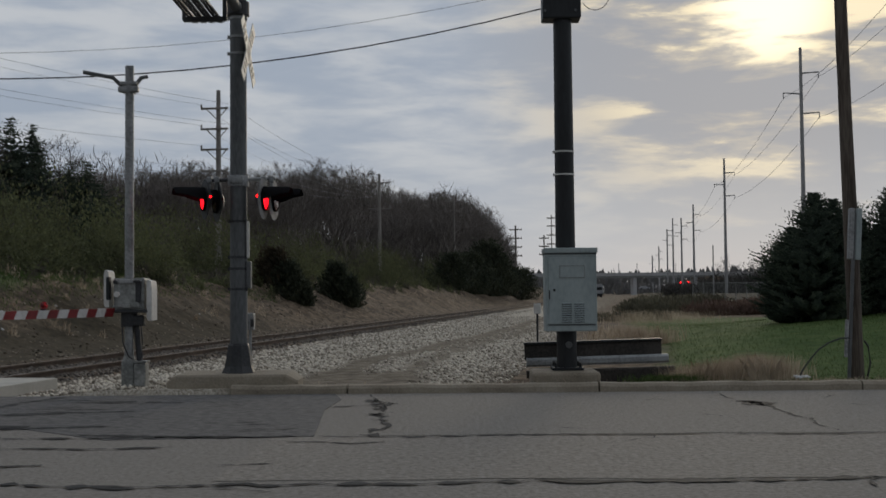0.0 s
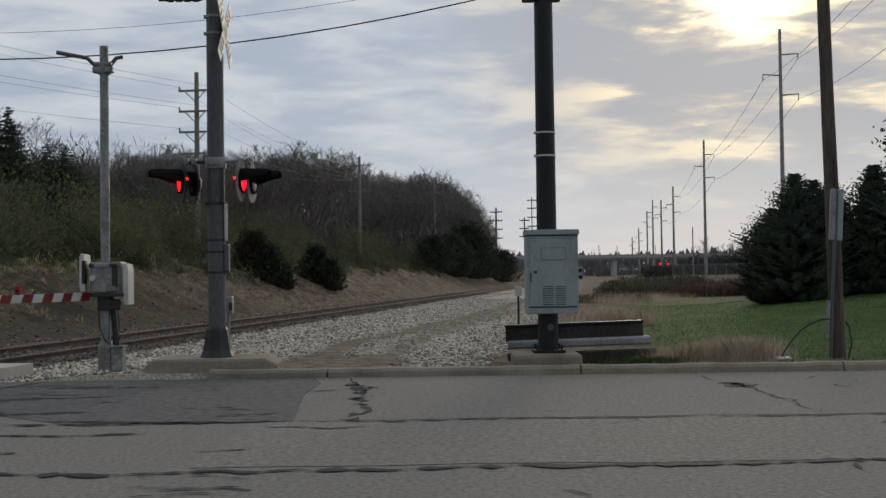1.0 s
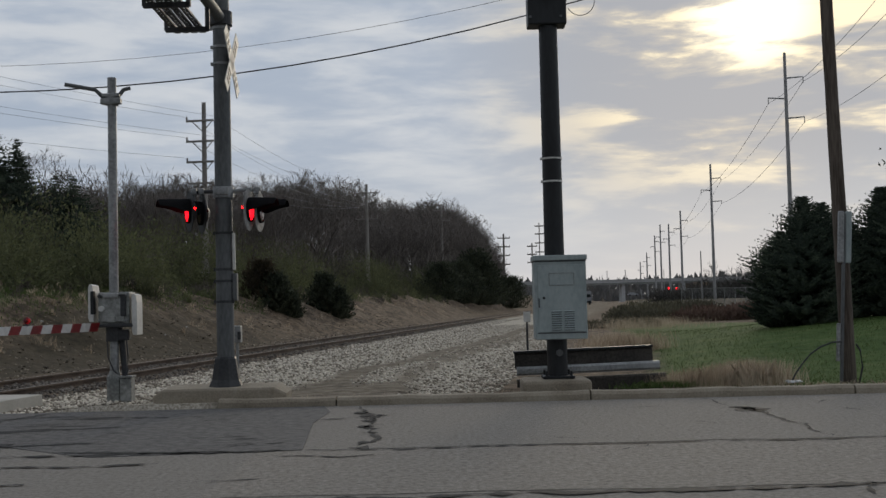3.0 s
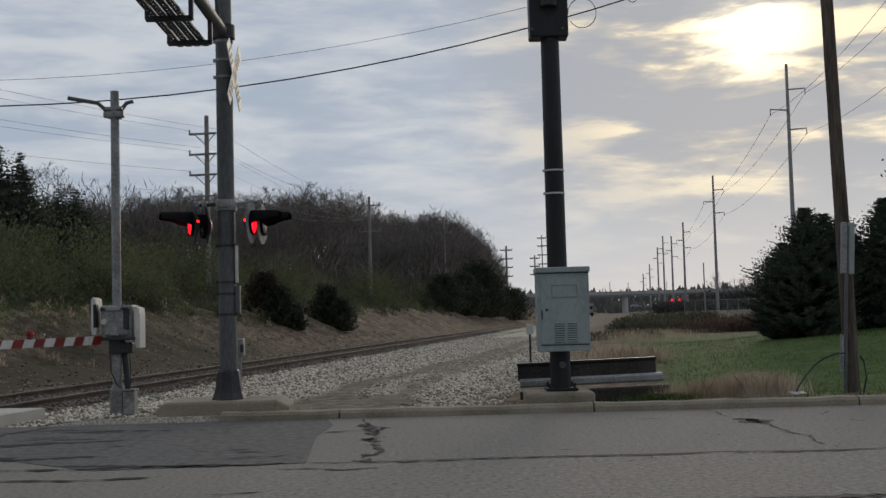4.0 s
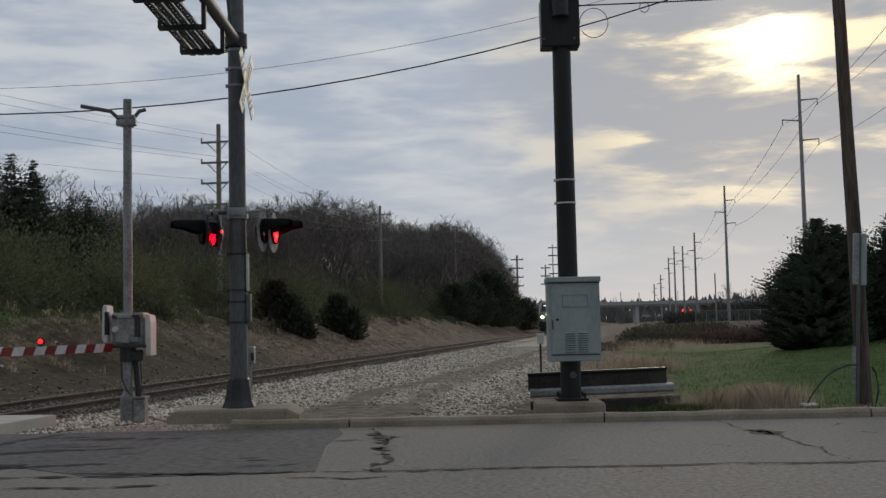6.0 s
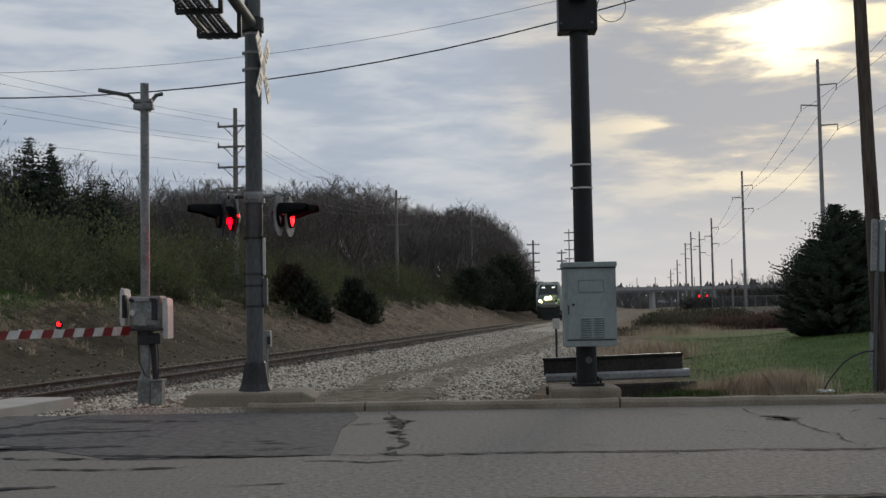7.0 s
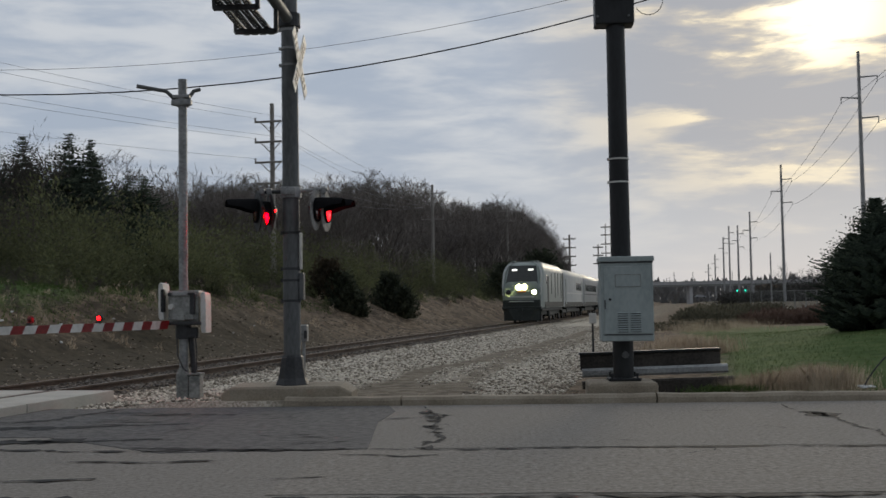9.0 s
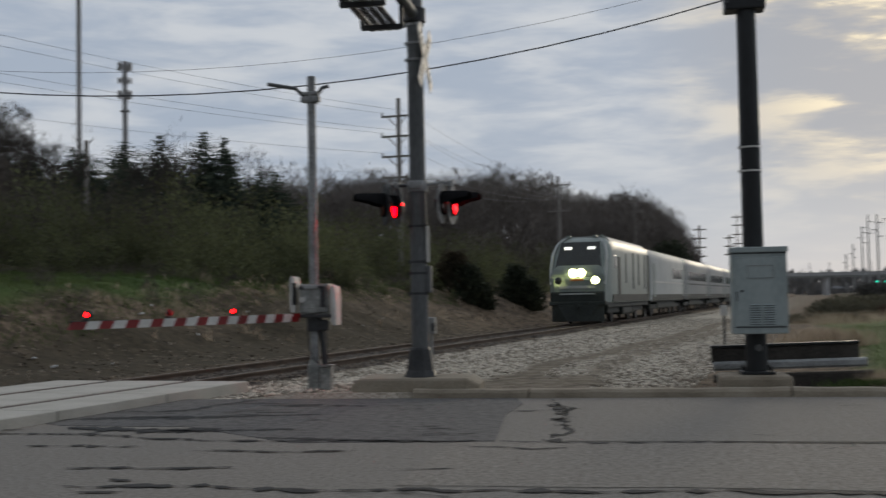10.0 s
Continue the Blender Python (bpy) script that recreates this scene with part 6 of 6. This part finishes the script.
        shrub_tree(80 + i, h, w, int(3400 + 900 * h), 0.085 + 0.022 * h, M[mat], "juniper", Matrix.Translation((px, py, z - 0.1)), "dark rounded juniper on the cut bank", "juniper bush", "junipers on the bank", 0.22, 0.0, 1.55)
    # evergreens in the turf
    for i, (x, y, h, w) in enumerate(((9.35, 29.8, 3.5, 2.9), (10.0, 30.3, 3.3, 2.6), (8.95, 30.6, 2.7, 2.0), (10.65, 30.7, 3.2, 2.3), (11.6, 30.2, 3.6, 2.4), (12.9, 29.6, 6.4, 3.2), (14.6, 31.0, 5.6, 3.4))):
        z = float(land(x, y))
        conifer(160 + i, h, w, M["needles"], "turf_conifer", Matrix.Translation((x, y, z - 0.1)), "dense dark green conifer with upturned boughs in the turf", 0.10, True)


def blades(pts, h, w, seed, mat, name, label, category, lean=0.35):
    r = np.random.RandomState(seed)
    n = len(pts)
    az = r.uniform(0, 6.283, n)
    hh = h * r.uniform(0.5, 1.4, n)
    ld = r.normal(0, lean, (n, 2)) * hh[:, None]
    sv = np.stack([np.cos(az), np.sin(az), 0 * az], -1) * (w * r.uniform(0.6, 1.3, n))[:, None]
    mid = pts + np.stack([ld[:, 0] * 0.35, ld[:, 1] * 0.35, hh * 0.6], -1)
    tip = pts + np.stack([ld[:, 0], ld[:, 1], hh], -1)
    v = np.stack([pts - sv, pts + sv, mid + sv * 0.6, tip, mid - sv * 0.6], 1).reshape(-1, 3)
    f = np.arange(5 * n).reshape(n, 5)
    return tagged(array_mesh(name, v, f, mat), label, category, kind="stuff")


def build_grass():
    r = np.random.RandomState(8)
    n = 62000
    y = 16.2 + 30 * r.uniform(0, 1, n) ** 1.5
    x = 2.0 + r.uniform(0, 1, n) * (6 + 0.5 * y)
    s, u = track_su(x, y)
    w = 0.5 * wobble(x, y)
    keep = (x - 0.12 * (y - 16) + 0.6 * w > 3.3) & (y + 3 * w < 46)
    x, y = x[keep], y[keep]
    blades(np.stack([x, y, land(x, y) - 0.01], -1), 0.055, 0.0045, 9, M["grass"], "turf_grass", "short bright green spring turf", "grass")

    def clumps(centres, per, spread, h, seed, name, label):
        q = np.random.RandomState(seed)
        ps = []
        for cx, cy, k in centres:
            m = int(per * k)
            px, py = cx + q.normal(0, spread * k, m), cy + q.normal(0, spread * k, m)
            ok = py > 16.12
            ps.append(np.stack([px[ok], py[ok], land(px[ok], py[ok]) - 0.02], -1))
        blades(np.concatenate(ps), h, 0.0034, seed + 1, M["dry_grass"], name, label, "dry grass", 0.22)

    rnd = random.Random(3)
    near = [(rnd.uniform(3.2, 4.8), rnd.uniform(16.6, 17.8), rnd.uniform(0.5, 1.1)) for _ in range(34)]
    clumps(near, 330, 0.22, 0.31, 41, "dry_roadside_grass", "tan dry grass beside the kerb")
    q = np.random.RandomState(52)
    gx, gy = q.normal(3.0, 0.28, 900), 16.15 + np.abs(q.normal(0.15, 0.18, 900))
    blades(np.stack([gx, gy, land(gx, gy) - 0.01], -1), 0.13, 0.008, 53, M["grass"], "roadside_weeds", "green weeds at the end of the beams", "weeds", 0.5)
    gx, gy = q.uniform(-2.2, 9.0, 2600), 16.1 + np.abs(q.normal(0, 0.05, 2600))
    keep2 = (gx > 3.0) | (q.uniform(0, 1, 2600) < 0.05)
    blades(np.stack([gx[keep2], gy[keep2], land(gx[keep2], gy[keep2]) - 0.01], -1), 0.09, 0.006, 54, M["dry_grass"], "kerb_edge_grass", "thin dry grass along the kerb", "dry grass", 0.5)
    mid = [(rnd.uniform(3.7, 5.0), rnd.uniform(26.5, 31), rnd.uniform(0.5, 1.1)) for _ in range(24)]
    clumps(mid, 260, 0.34, 0.38, 43, "tall_dry_grass", "tall tan dry grass beside the gravel")
    far = [(rnd.uniform(7.0, 11.5), rnd.uniform(48, 58), rnd.uniform(0.7, 1.4)) for _ in range(32)]
    clumps(far, 120, 0.8, 0.4, 45, "far_dry_grass", "band of dry grass before the brushy bank")
    q = np.random.RandomState(47)
    n = 60000
    s, u = -8 + 45 * q.uniform(0, 1, n), 6.3 + 7.7 * q.uniform(0, 1, n) ** 0.75
    x, y = TC.x + TD.x * s + TN.x * u, TC.y + TD.y * s + TN.y * u
    keep = y > 16.2
    x, y = x[keep], y[keep]
    blades(np.stack([x, y, land(x, y) - 0.01], -1), 0.12, 0.010, 48, M["grass"], "bank_grass", "thin spring grass on the bank beside the crossing", "grass")
    # far brush on the near side of the line
    ps = []
    hedge = []
    for i in range(230):
        if i < 110:
            py = rnd.uniform(62, 67)
            px, h = py * rnd.uniform(0.208, 0.34), rnd.uniform(0.55, 0.95)
        else:
            py = rnd.uniform(70, 92)
            px, h = py * rnd.uniform(0.150, 0.225), rnd.uniform(0.5, 1.25)
        z = float(land(px, py))

        def dome(r2, m, px=px, py=py, z=z, h=h):
            d = r2.normal(0, 1, (m, 3))
            d /= np.linalg.norm(d, axis=1)[:, None]
            d[:, 2] = np.abs(d[:, 2])
            return d * np.array([h * 1.5, h * 1.5, h]) * r2.uniform(0.4, 1, (m, 1)) + np.array([px, py, z]), d

        (hedge if i < 110 else ps).append(tufts(220, dome, 0.17, 900 + i, up=0.8, tall=1.3))
    V, F = merge(ps)
    tagged(array_mesh("far_brush", V, F, M["mound_brush"]), "dull olive-brown low brush on the far bank", "brush", kind="stuff")
    V, F = merge(hedge)
    tagged(array_mesh("far_hedge", V, F, M["hedge"]), "low red-brown leafless hedge behind the turf", "hedge", kind="stuff")
    ps = []
    for i in range(16):
        px, py = rnd.uniform(6.5, 9.5), rnd.uniform(52, 60)
        h = rnd.uniform(0.25, 0.45)
        z = float(land(px, py))

        def dome2(r2, m, px=px, py=py, z=z, h=h):
            d = r2.normal(0, 1, (m, 3))
            d /= np.linalg.norm(d, axis=1)[:, None]
            d[:, 2] = np.abs(d[:, 2])
            return d * np.array([h * 2, h * 2, h]) * r2.uniform(0.4, 1, (m, 1)) + np.array([px, py, z]), d

        ps.append(tufts(130, dome2, 0.16, 1200 + i, up=0.8))
    V, F = merge(ps)
    tagged(array_mesh("gravel_edge_weeds", V, F, M["mound_brush"]), "dark weeds at the edge of the gravel", "weeds", kind="stuff")
    ps = []
    for i in range(110):
        py = rnd.uniform(210, 300)
        ang = rnd.uniform(0.185, 0.33)
        px, h = py * ang, rnd.uniform(2.5, 5.0) * (0.55 if ang < 0.22 else 1.0)

        def dome3(r2, m, px=px, py=py, h=h):
            d = r2.normal(0, 1, (m, 3))
            d /= np.linalg.norm(d, axis=1)[:, None]
            d[:, 2] = np.abs(d[:, 2])
            return d * np.array([h * 1.3, h * 1.3, h]) * r2.uniform(0.3, 1, (m, 1)) + np.array([px, py, 0.8]), d

        ps.append(tufts(150, dome3, 0.8, 1500 + i, up=0.8, tall=1.5, slim=0.25))
    V, F = merge(ps)
    tagged(array_mesh("far_thicket", V, F, M["far_dark"]), "dark far thicket below the power line", "brush", kind="stuff")
    # far bare trees at the skyline
    kinds = [bare_tree(40 + i, 1.0, 0.5, 4, (3, 4)) for i in range(4)]
    parts = []
    for _ in range(50):
        py = rnd.uniform(230, 380)
        px = py * rnd.uniform(0.205, 0.34)
        v, f = rnd.choice(kinds)
        parts.append((placed(v, px, py, 0.5, rnd.uniform(5, 11) * (0.6 if px / py < 0.23 else 1.0), rnd.uniform(0, 6.28), 1.0), f))
    V, F = merge(parts)
    tagged(array_mesh("far_trees", V, F, M["hazy_trees"]), "far leafless trees on the skyline", "trees", kind="stuff")


# ---------------------------------------------------------------- lines, bridge and distance
def build_lines():
    ends = []
    for x, y, top, arms, span in ((-14.9, 69.0, 14.1, (1.14, 2.41, 3.68, 5.0), 2.2), (-8.3, 115.0, 13.72, (0.9, 3.55), 2.3), (-1.0, 164.0, 15.8, (0.9, 2.4), 2.4), (12.5, 258.0, 16.9, (1.0, 3.0, 5.0, 7.0), 2.8),
                                  (25.5, 347.0, 19.2, (1.0, 3.5, 6.0), 3.0), (40.1, 500.0, 36.0, (1.5, 5, 9, 13), 4.0)):
        z = float(land(x, y))
        p = thing("power_pole", Matrix.Translation((x, y, z - 0.3)), "wooden power pole with crossarms above the track", "power pole", "poles along the track")
        h = top - z + 0.3
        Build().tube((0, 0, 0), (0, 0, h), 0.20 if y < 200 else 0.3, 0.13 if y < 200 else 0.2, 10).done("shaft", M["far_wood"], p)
        for k, dz in enumerate(arms):
            w = span
            m = Matrix.Rotation(-TH, 4, "Z")
            if y < 100:
                w = 1.75 if k < 3 else 1.6
                a = Build().box((-0.22, -0.15, h - dz), (w, 0.12, 0.12), 0.0, m)
                a.tube((-0.75, -0.15, h - dz), (0, 0, h - dz - 0.75), 0.03, 0.03, 5).tube((0.55, -0.15, h - dz), (0, 0, h - dz - 0.6), 0.03, 0.03, 5)
                a.tube((-1.05, -0.02, h - dz), (-1.05, -0.02, h - dz + 0.28), 0.05, 0.05, 6)
            else:
                a = Build().box((0, -0.15, h - dz), (w, 0.14 * y / 150, 0.14 * y / 150), 0.0, m)
                for q in (-0.48, -0.2, 0.2, 0.48):
                    a.tube((q * w, -0.15, h - dz), (q * w, -0.15, h - dz + 0.35), 0.04 * y / 115, 0.04 * y / 115, 5)
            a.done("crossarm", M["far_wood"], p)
        ends.append((x, y, top))
    pyl = ((33.65, 111.0, 25.35), (45.8, 196.0, 24.45), (58.6, 285.0, 23.3), (67.6, 347.0, 24.0), (76.6, 409.0, 28.0), (84.7, 465.0, 27.1), (100.6, 576.0, 24.6), (108.0, 640.0, 22.0))
    for i, (x, y, top) in enumerate(pyl):
        p = thing("steel_power_pole", Matrix.Translation((x, y, 0.0)), "slender grey power pole with offset arms", "power pole", "steel poles along the line")
        Build().tube((0, 0, 0), (0, 0, top), 0.22 + 0.0004 * y, 0.11 + 0.0003 * y, 12).done("shaft", M["hazy_pole"], p)
        for dz, sx in ((2.55, 1), (4.6, -1), (6.55, 1)):
            r = 0.06 + 0.0002 * y
            Build().tube((0, 0, top - dz), (sx * 1.75, 0, top - dz + 0.12), r, r * 0.7, 8).tube((sx * 1.75, 0, top - dz + 0.12), (sx * 1.75, 0, top - dz - 0.5), 0.05, 0.05, 6).done("arm", M["hazy_pole"], p)
    for i, (x, y, top) in enumerate(((43.6, 196.0, 15.6), (73.5, 300.0, 14.0), (79.5, 420.0, 20.0))):
        p = thing("thin_pole", Matrix.Translation((x, y, 0.0)), "thin far pole beside the power line", "power pole", "thin far poles")
        Build().tube((0, 0, 0), (0, 0, top * 0.6), 0.13, 0.10, 8).done("shaft", M["hazy_pole"], p)

    def wire(name, a, b, sag, r, mat, label):
        a, b = Vector(a), Vector(b)
        pts = []
        n = 26
        for i in range(n + 1):
            k = i / n
            p = a.lerp(b, k)
            p.z -= 4 * sag * k * (1 - k)
            pts.append(p)
        tagged(Build().path(pts, r, 5).done(name, mat), label, "wire", "overhead wires")

    # lines from the wooden poles towards the crossing and beyond
    for dz, off in ((1.14, -1.3), (2.41, -1.3), (3.68, -1.3), (1.14, 0.6), (2.41, 0.6), (5.0, -1.0)):
        x, y, top = ends[0]
        wire("power_wire", (x + off, y, top - dz + 0.3), (x + off - 22 - 3 * dz, y - 46, top - dz + 2.3), 0.9, 0.009, M["wire_far"], "thin power conductor above the wood")
        x2, y2, top2 = ends[1]
        wire("power_wire", (x + off, y, top - dz + 0.3), (x2 + off * 0.7, y2, top2 - min(dz, 2.6) + 0.3), 0.8, 0.009, M["wire_far"], "thin power conductor above the wood")
    for dz, sx in ((2.5, 1), (4.6, -1), (6.5, 1)):
        for a, b in zip(pyl[:3], pyl[1:4]):
            wire("transmission_wire", (a[0] + sx * 1.75, a[1], a[2] - dz - 0.4), (b[0] + sx * 1.75, b[1], b[2] - dz - 0.4), 1.3, 0.022, M["wire_far"], "thin far transmission line conductor")
        a = pyl[0]
        wire("transmission_wire", (a[0] + sx * 1.75, a[1], a[2] - dz - 0.4), (a[0] + sx * 1.75 - 13, a[1] - 86, a[2] - dz - 0.4), 2.2, 0.018, M["wire_far"], "thin far transmission line conductor")
    # wires crossing near the mast
    wire("thick_cable", WIRE1[0], WIRE1[1], WIRE1[2], 0.013, M["wire"], "thick black overhead cable")
    wire("thin_cable", WIRE2[0], WIRE2[1], WIRE2[2], 0.0045, M["wire"], "thin black overhead cable")
    wire("service_wire", (1.8, 16.5, 6.08), (12.0, 17.5, 6.75), 0.06, 0.011, M["wire"], "service wire from the pole box")
    wire("guy_wire", (6.75, 17.6, 7.0), (8.9, 18.6, 2.0), 0.0, 0.008, M["wire"], "thin steel guy wire on a pole")
    loop = Build()
    for cx, cz, r, y in ((2.78, 6.03, 0.075, 16.5), (2.02, 5.80, 0.22, 16.45)):
        loop.path([(cx + r * math.cos(a) * 0.95, y, cz + r * math.sin(a)) for a in np.linspace(-2.6, 3.2, 22)], 0.006, 5)
    tagged(loop.done("wire_loops", M["wire"]), "loose loops of thin wire beside the pole box", "wire")


WIRE1 = ((-20.0, 20.0, 7.21), (8.0, 20.0, 8.63), 2.51)
WIRE2 = ((-20.0, 22.0, 7.52), (8.0, 22.0, 9.25), 2.02)


TRUCK = [(0.0, (34.97, 290, 0.1)), (0.5, (34.87, 290, 0.1)), (2.5, (35.02, 290, 0.1)), (4.5, (34.31, 288, 0.1)), (6.0, (33.31, 286, 0.1)), (10.0, (32.01, 284, 0.1))]
FAR_VAN = []


def build_distance():
    br = thing("overpass", Matrix.Translation((0, 500, 0)), "far concrete road overpass across the line", "bridge", kind="structure")
    b = Build().box((60, 0, 9.05), (150, 10, 1.1)).box((60, -5.1, 9.7), (150, 0.3, 0.4))
    b.done("deck", M["hazy_concrete"], br)
    Build().box((60, -4.6, 8.1), (150, 0.6, 0.85)).done("girder", M["galv_dull"], br)
    for x in (18, 76, 102.5):
        Build().box((x, 0, 4.0), (1.5, 8, 8.2)).done("pier", M["hazy_concrete"], br)
    for x in (69, 77):
        Build().tube((x, -4, 10), (x, -4, 14), 0.15, 0.15, 6).done("light_pole", M["hazy_pole"], br)
    # embankment carrying the road up to the bridge on either side
    e = Build()
    e.loft([[(x, y0, -1), (x, y1, z), (x, y2, z), (x, y2 + 30, -1)] for x, y0, y1, y2, z in ((106, 478, 495, 507, 8), (190, 470, 495, 507, 7), (420, 470, 495, 507, 3))])
    e.loft([[(x, y0, -1), (x, y1, z), (x, y2, z), (x, y2 + 30, -1)] for x, y0, y1, y2, z in ((-300, 470, 495, 507, 8), (-60, 470, 495, 507, 8), (12, 478, 495, 507, 8))])
    tagged(e.done("embankment", M["soil"]), "earth approach of the overpass", "embankment", kind="structure")
    # traffic lights below the bridge
    for x in (87.0, 90.0):
        s = thing("traffic_light", Matrix.Translation((x, 450, 0.0)), "far traffic light at a road junction", "traffic light", "traffic lights at the far junction")
        Build().tube((0, 0.3, 0), (0, 0.3, 6.0), 0.12, 0.12, 8).done("post", M["mast_dark"], s)
        Build().box((0, 0.2, 5.1), (1.1, 0.2, 1.3), 0.05).done("backplate", M["black"], s)
        lens_disc("signal_lens", s, pose(0, -0.02, 5.1), 0.45, M["red_glow"], M["green_glow"], [(-1, 7.3)])
    tr = thing("far_truck", Matrix.Translation(TRUCK[0][1]), "pale truck far along the gravel strip", "truck")
    Build().loft([[(-1.2, y2, 0.6), (1.2, y2, 0.6), (1.2, y2, 3.2), (1.0, y2, 3.5), (-1.0, y2, 3.5), (-1.2, y2, 3.2)] for y2 in (0, 4.6)]).done("body", M["car_paint"], tr)
    Build().box((0, -0.02, 2.3), (2.0, 0.06, 0.8), 0.02).done("windscreen", M["dark_glass"], tr)
    Build().box((0, -0.05, 0.75), (2.3, 0.12, 0.5), 0.03).done("bumper", M["black"], tr)
    for wx in (-1.0, 1.0):
        for wy in (0.9, 3.6):
            Build().tube((wx - 0.1, wy, 0.5), (wx + 0.1, wy, 0.5), 0.5, 0.5, 14).done("wheel", M["black"], tr)
    FAR_VAN.append(tr)
    # vehicles near the junction
    for x, y, z in ((113.5, 430, 4.3), (75.8, 470, 3.7)):
        c = thing("far_car", Matrix.Translation((x, y, z - 1.2)), "pale car far off near the junction", "car", "far cars")
        Build().loft([[(-2.2, y2, 0.3), (2.2, y2, 0.3), (2.2, y2, 0.85), (1.2, y2, 0.95), (0.7, y2, 1.4), (-1.0, y2, 1.45), (-1.7, y2, 0.95), (-2.2, y2, 0.9)] for y2 in (-0.85, 0.85)]).done("body", M["car_paint"], c)
        for wx in (-1.35, 1.35):
            Build().tube((wx, -0.9, 0.32), (wx, 0.9, 0.32), 0.32, 0.32, 12).done("wheel", M["black"], c)
    t = Build().loft([[(x, 380, 0), (x, 382, z), (x, 440, z), (x, 460, 0)] for x, z in ((82, 2.0), (100, 3.2), (140, 3.4), (220, 3.0))])
    tagged(t.done("junction_bank", M["soil"]), "raised ground under the far road junction", "embankment", kind="structure")
    # chain-link fence on the far bank
    f = thing("far_fence", Matrix.Translation((0, 0, 0)), "grey chain-link fence on the far bank", "fence")
    for i in range(12):
        x = 19.4 + i * 0.9
        Build().tube((x, 95, 0.6), (x, 95, 2.15), 0.035, 0.035, 6).done("fence_post", M["galv_dull"], f)
    Build().path([(19.4, 95, 2.12), (29.4, 95, 2.12)], 0.025, 6).done("top_rail", M["galv_dull"], f)
    mesh = Build()
    for i in range(110):
        x = 19.4 + i * 0.09
        mesh.tube((x, 95, 0.7), (x + 0.12, 95, 2.1), 0.014, 0.014, 3, cap=False)
    mesh.done("wire_mesh", M["galv_dull"], f, label="grey woven fence wire")
    # masts behind the wood
    tw = thing("radio_mast", Matrix.Translation((-132.3, 250, 0)), "tall thin grey lattice radio mast", "radio mast")
    for a in (0, 2.094, 4.189):
        Build().tube((0.5 * math.cos(a), 0.5 * math.sin(a), 0), (0.4 * math.cos(a), 0.4 * math.sin(a), 105), 0.2, 0.18, 6).done("leg", M["hazy_pole"], tw)
    b = Build()
    for k in range(60):
        z = 1.75 * k
        a0, a1 = 2.094 * k, 2.094 * (k + 1)
        b.tube((0.48 * math.cos(a0), 0.48 * math.sin(a0), z), (0.48 * math.cos(a1), 0.48 * math.sin(a1), z + 1.75), 0.12, 0.12, 4)
    b.done("bracing", M["hazy_pole"], tw)
    ct = thing("cell_tower", Matrix.Translation((-96.4, 200, 0)), "grey cell tower with three rings of antennas", "cell tower")
    Build().tube((0, 0, 0), (0, 0, 48), 0.75, 0.42, 12).done("shaft", M["hazy_pole"], ct)
    for z, n in ((47.0, 9), (44.3, 8), (41.6, 9)):
        for k in range(n):
            a = 6.283 * k / n
            Build().box((1.15 * math.cos(a), 1.15 * math.sin(a), z), (0.32, 0.32, 1.5 if z != 44.3 else 1.0), 0.03).tube((0, 0, z), (1.1 * math.cos(a), 1.1 * math.sin(a), z), 0.06, 0.06, 5).done("antenna", M["hazy_pole"], ct)
    Build().tube((0, 0, 38.3), (0, 0, 38.6), 0.9, 0.9, 12).done("ring", M["hazy_pole"], ct)
    wp = thing("wood_power_pole", Matrix.Translation((-31.3, 60.0, float(land(-31.3, 60.0)) - 0.3)), "plain wooden pole among the spruces", "power pole")
    Build().tube((0, 0, 0), (0.0, 0, 7.3), 0.15, 0.12, 10).done("shaft", M["far_wood"], wp)
    # low wooded rise that closes the horizon
    r = np.random.RandomState(77)

    def ridge(q, n):
        ang = q.uniform(-1.2, 1.2, n)
        dist = q.uniform(620, 900, n)
        hgt = (12 + 2.0 * np.sin(ang * 9) + 1.5 * np.sin(ang * 23 + 1)) * np.clip(q.uniform(0.0, 1.1, n), 0, 1) - 1
        return np.stack([np.sin(ang) * dist, np.cos(ang) * dist, hgt], -1), np.tile(np.array([[0.0, 0, 1.0]]), (n, 1))

    v, fc = tufts(26000, ridge, 4.5, 78, up=1.0, slim=0.5)
    tagged(array_mesh("horizon_woods", v, fc, M["hazy_trees"]), "hazy far woodland along the horizon", "woods", kind="stuff")


build_woods()
build_trees()
build_grass()
build_lines()
build_distance()


# ---------------------------------------------------------------- what moves
def train_pose(s):
    """The pose of a vehicle whose front stands s metres along the track."""
    p = on_track(s, 0.0, RAIL_Z)
    return Matrix.Translation(p) @ Matrix.Rotation(math.pi / 2 - TH, 4, "Z")


def motions():
    for vehicle, back in TRAIN:
        walk(vehicle, [(t, train_pose(TRAIN_S(t) + back)) for t in (0.0, 2.5, 5.0, 6.0, 7.0, 8.0, 9.0, 9.5, 10.0)])
    walk(FAR_VAN[0], [(t, Matrix.Translation(p)) for t, p in TRUCK])
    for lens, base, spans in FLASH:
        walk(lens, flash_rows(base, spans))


def TRAIN_S(t):
    return 34.7 + 23.7 * (10.0 - t) + 0.36 * (10.0 - t) ** 2


motions()
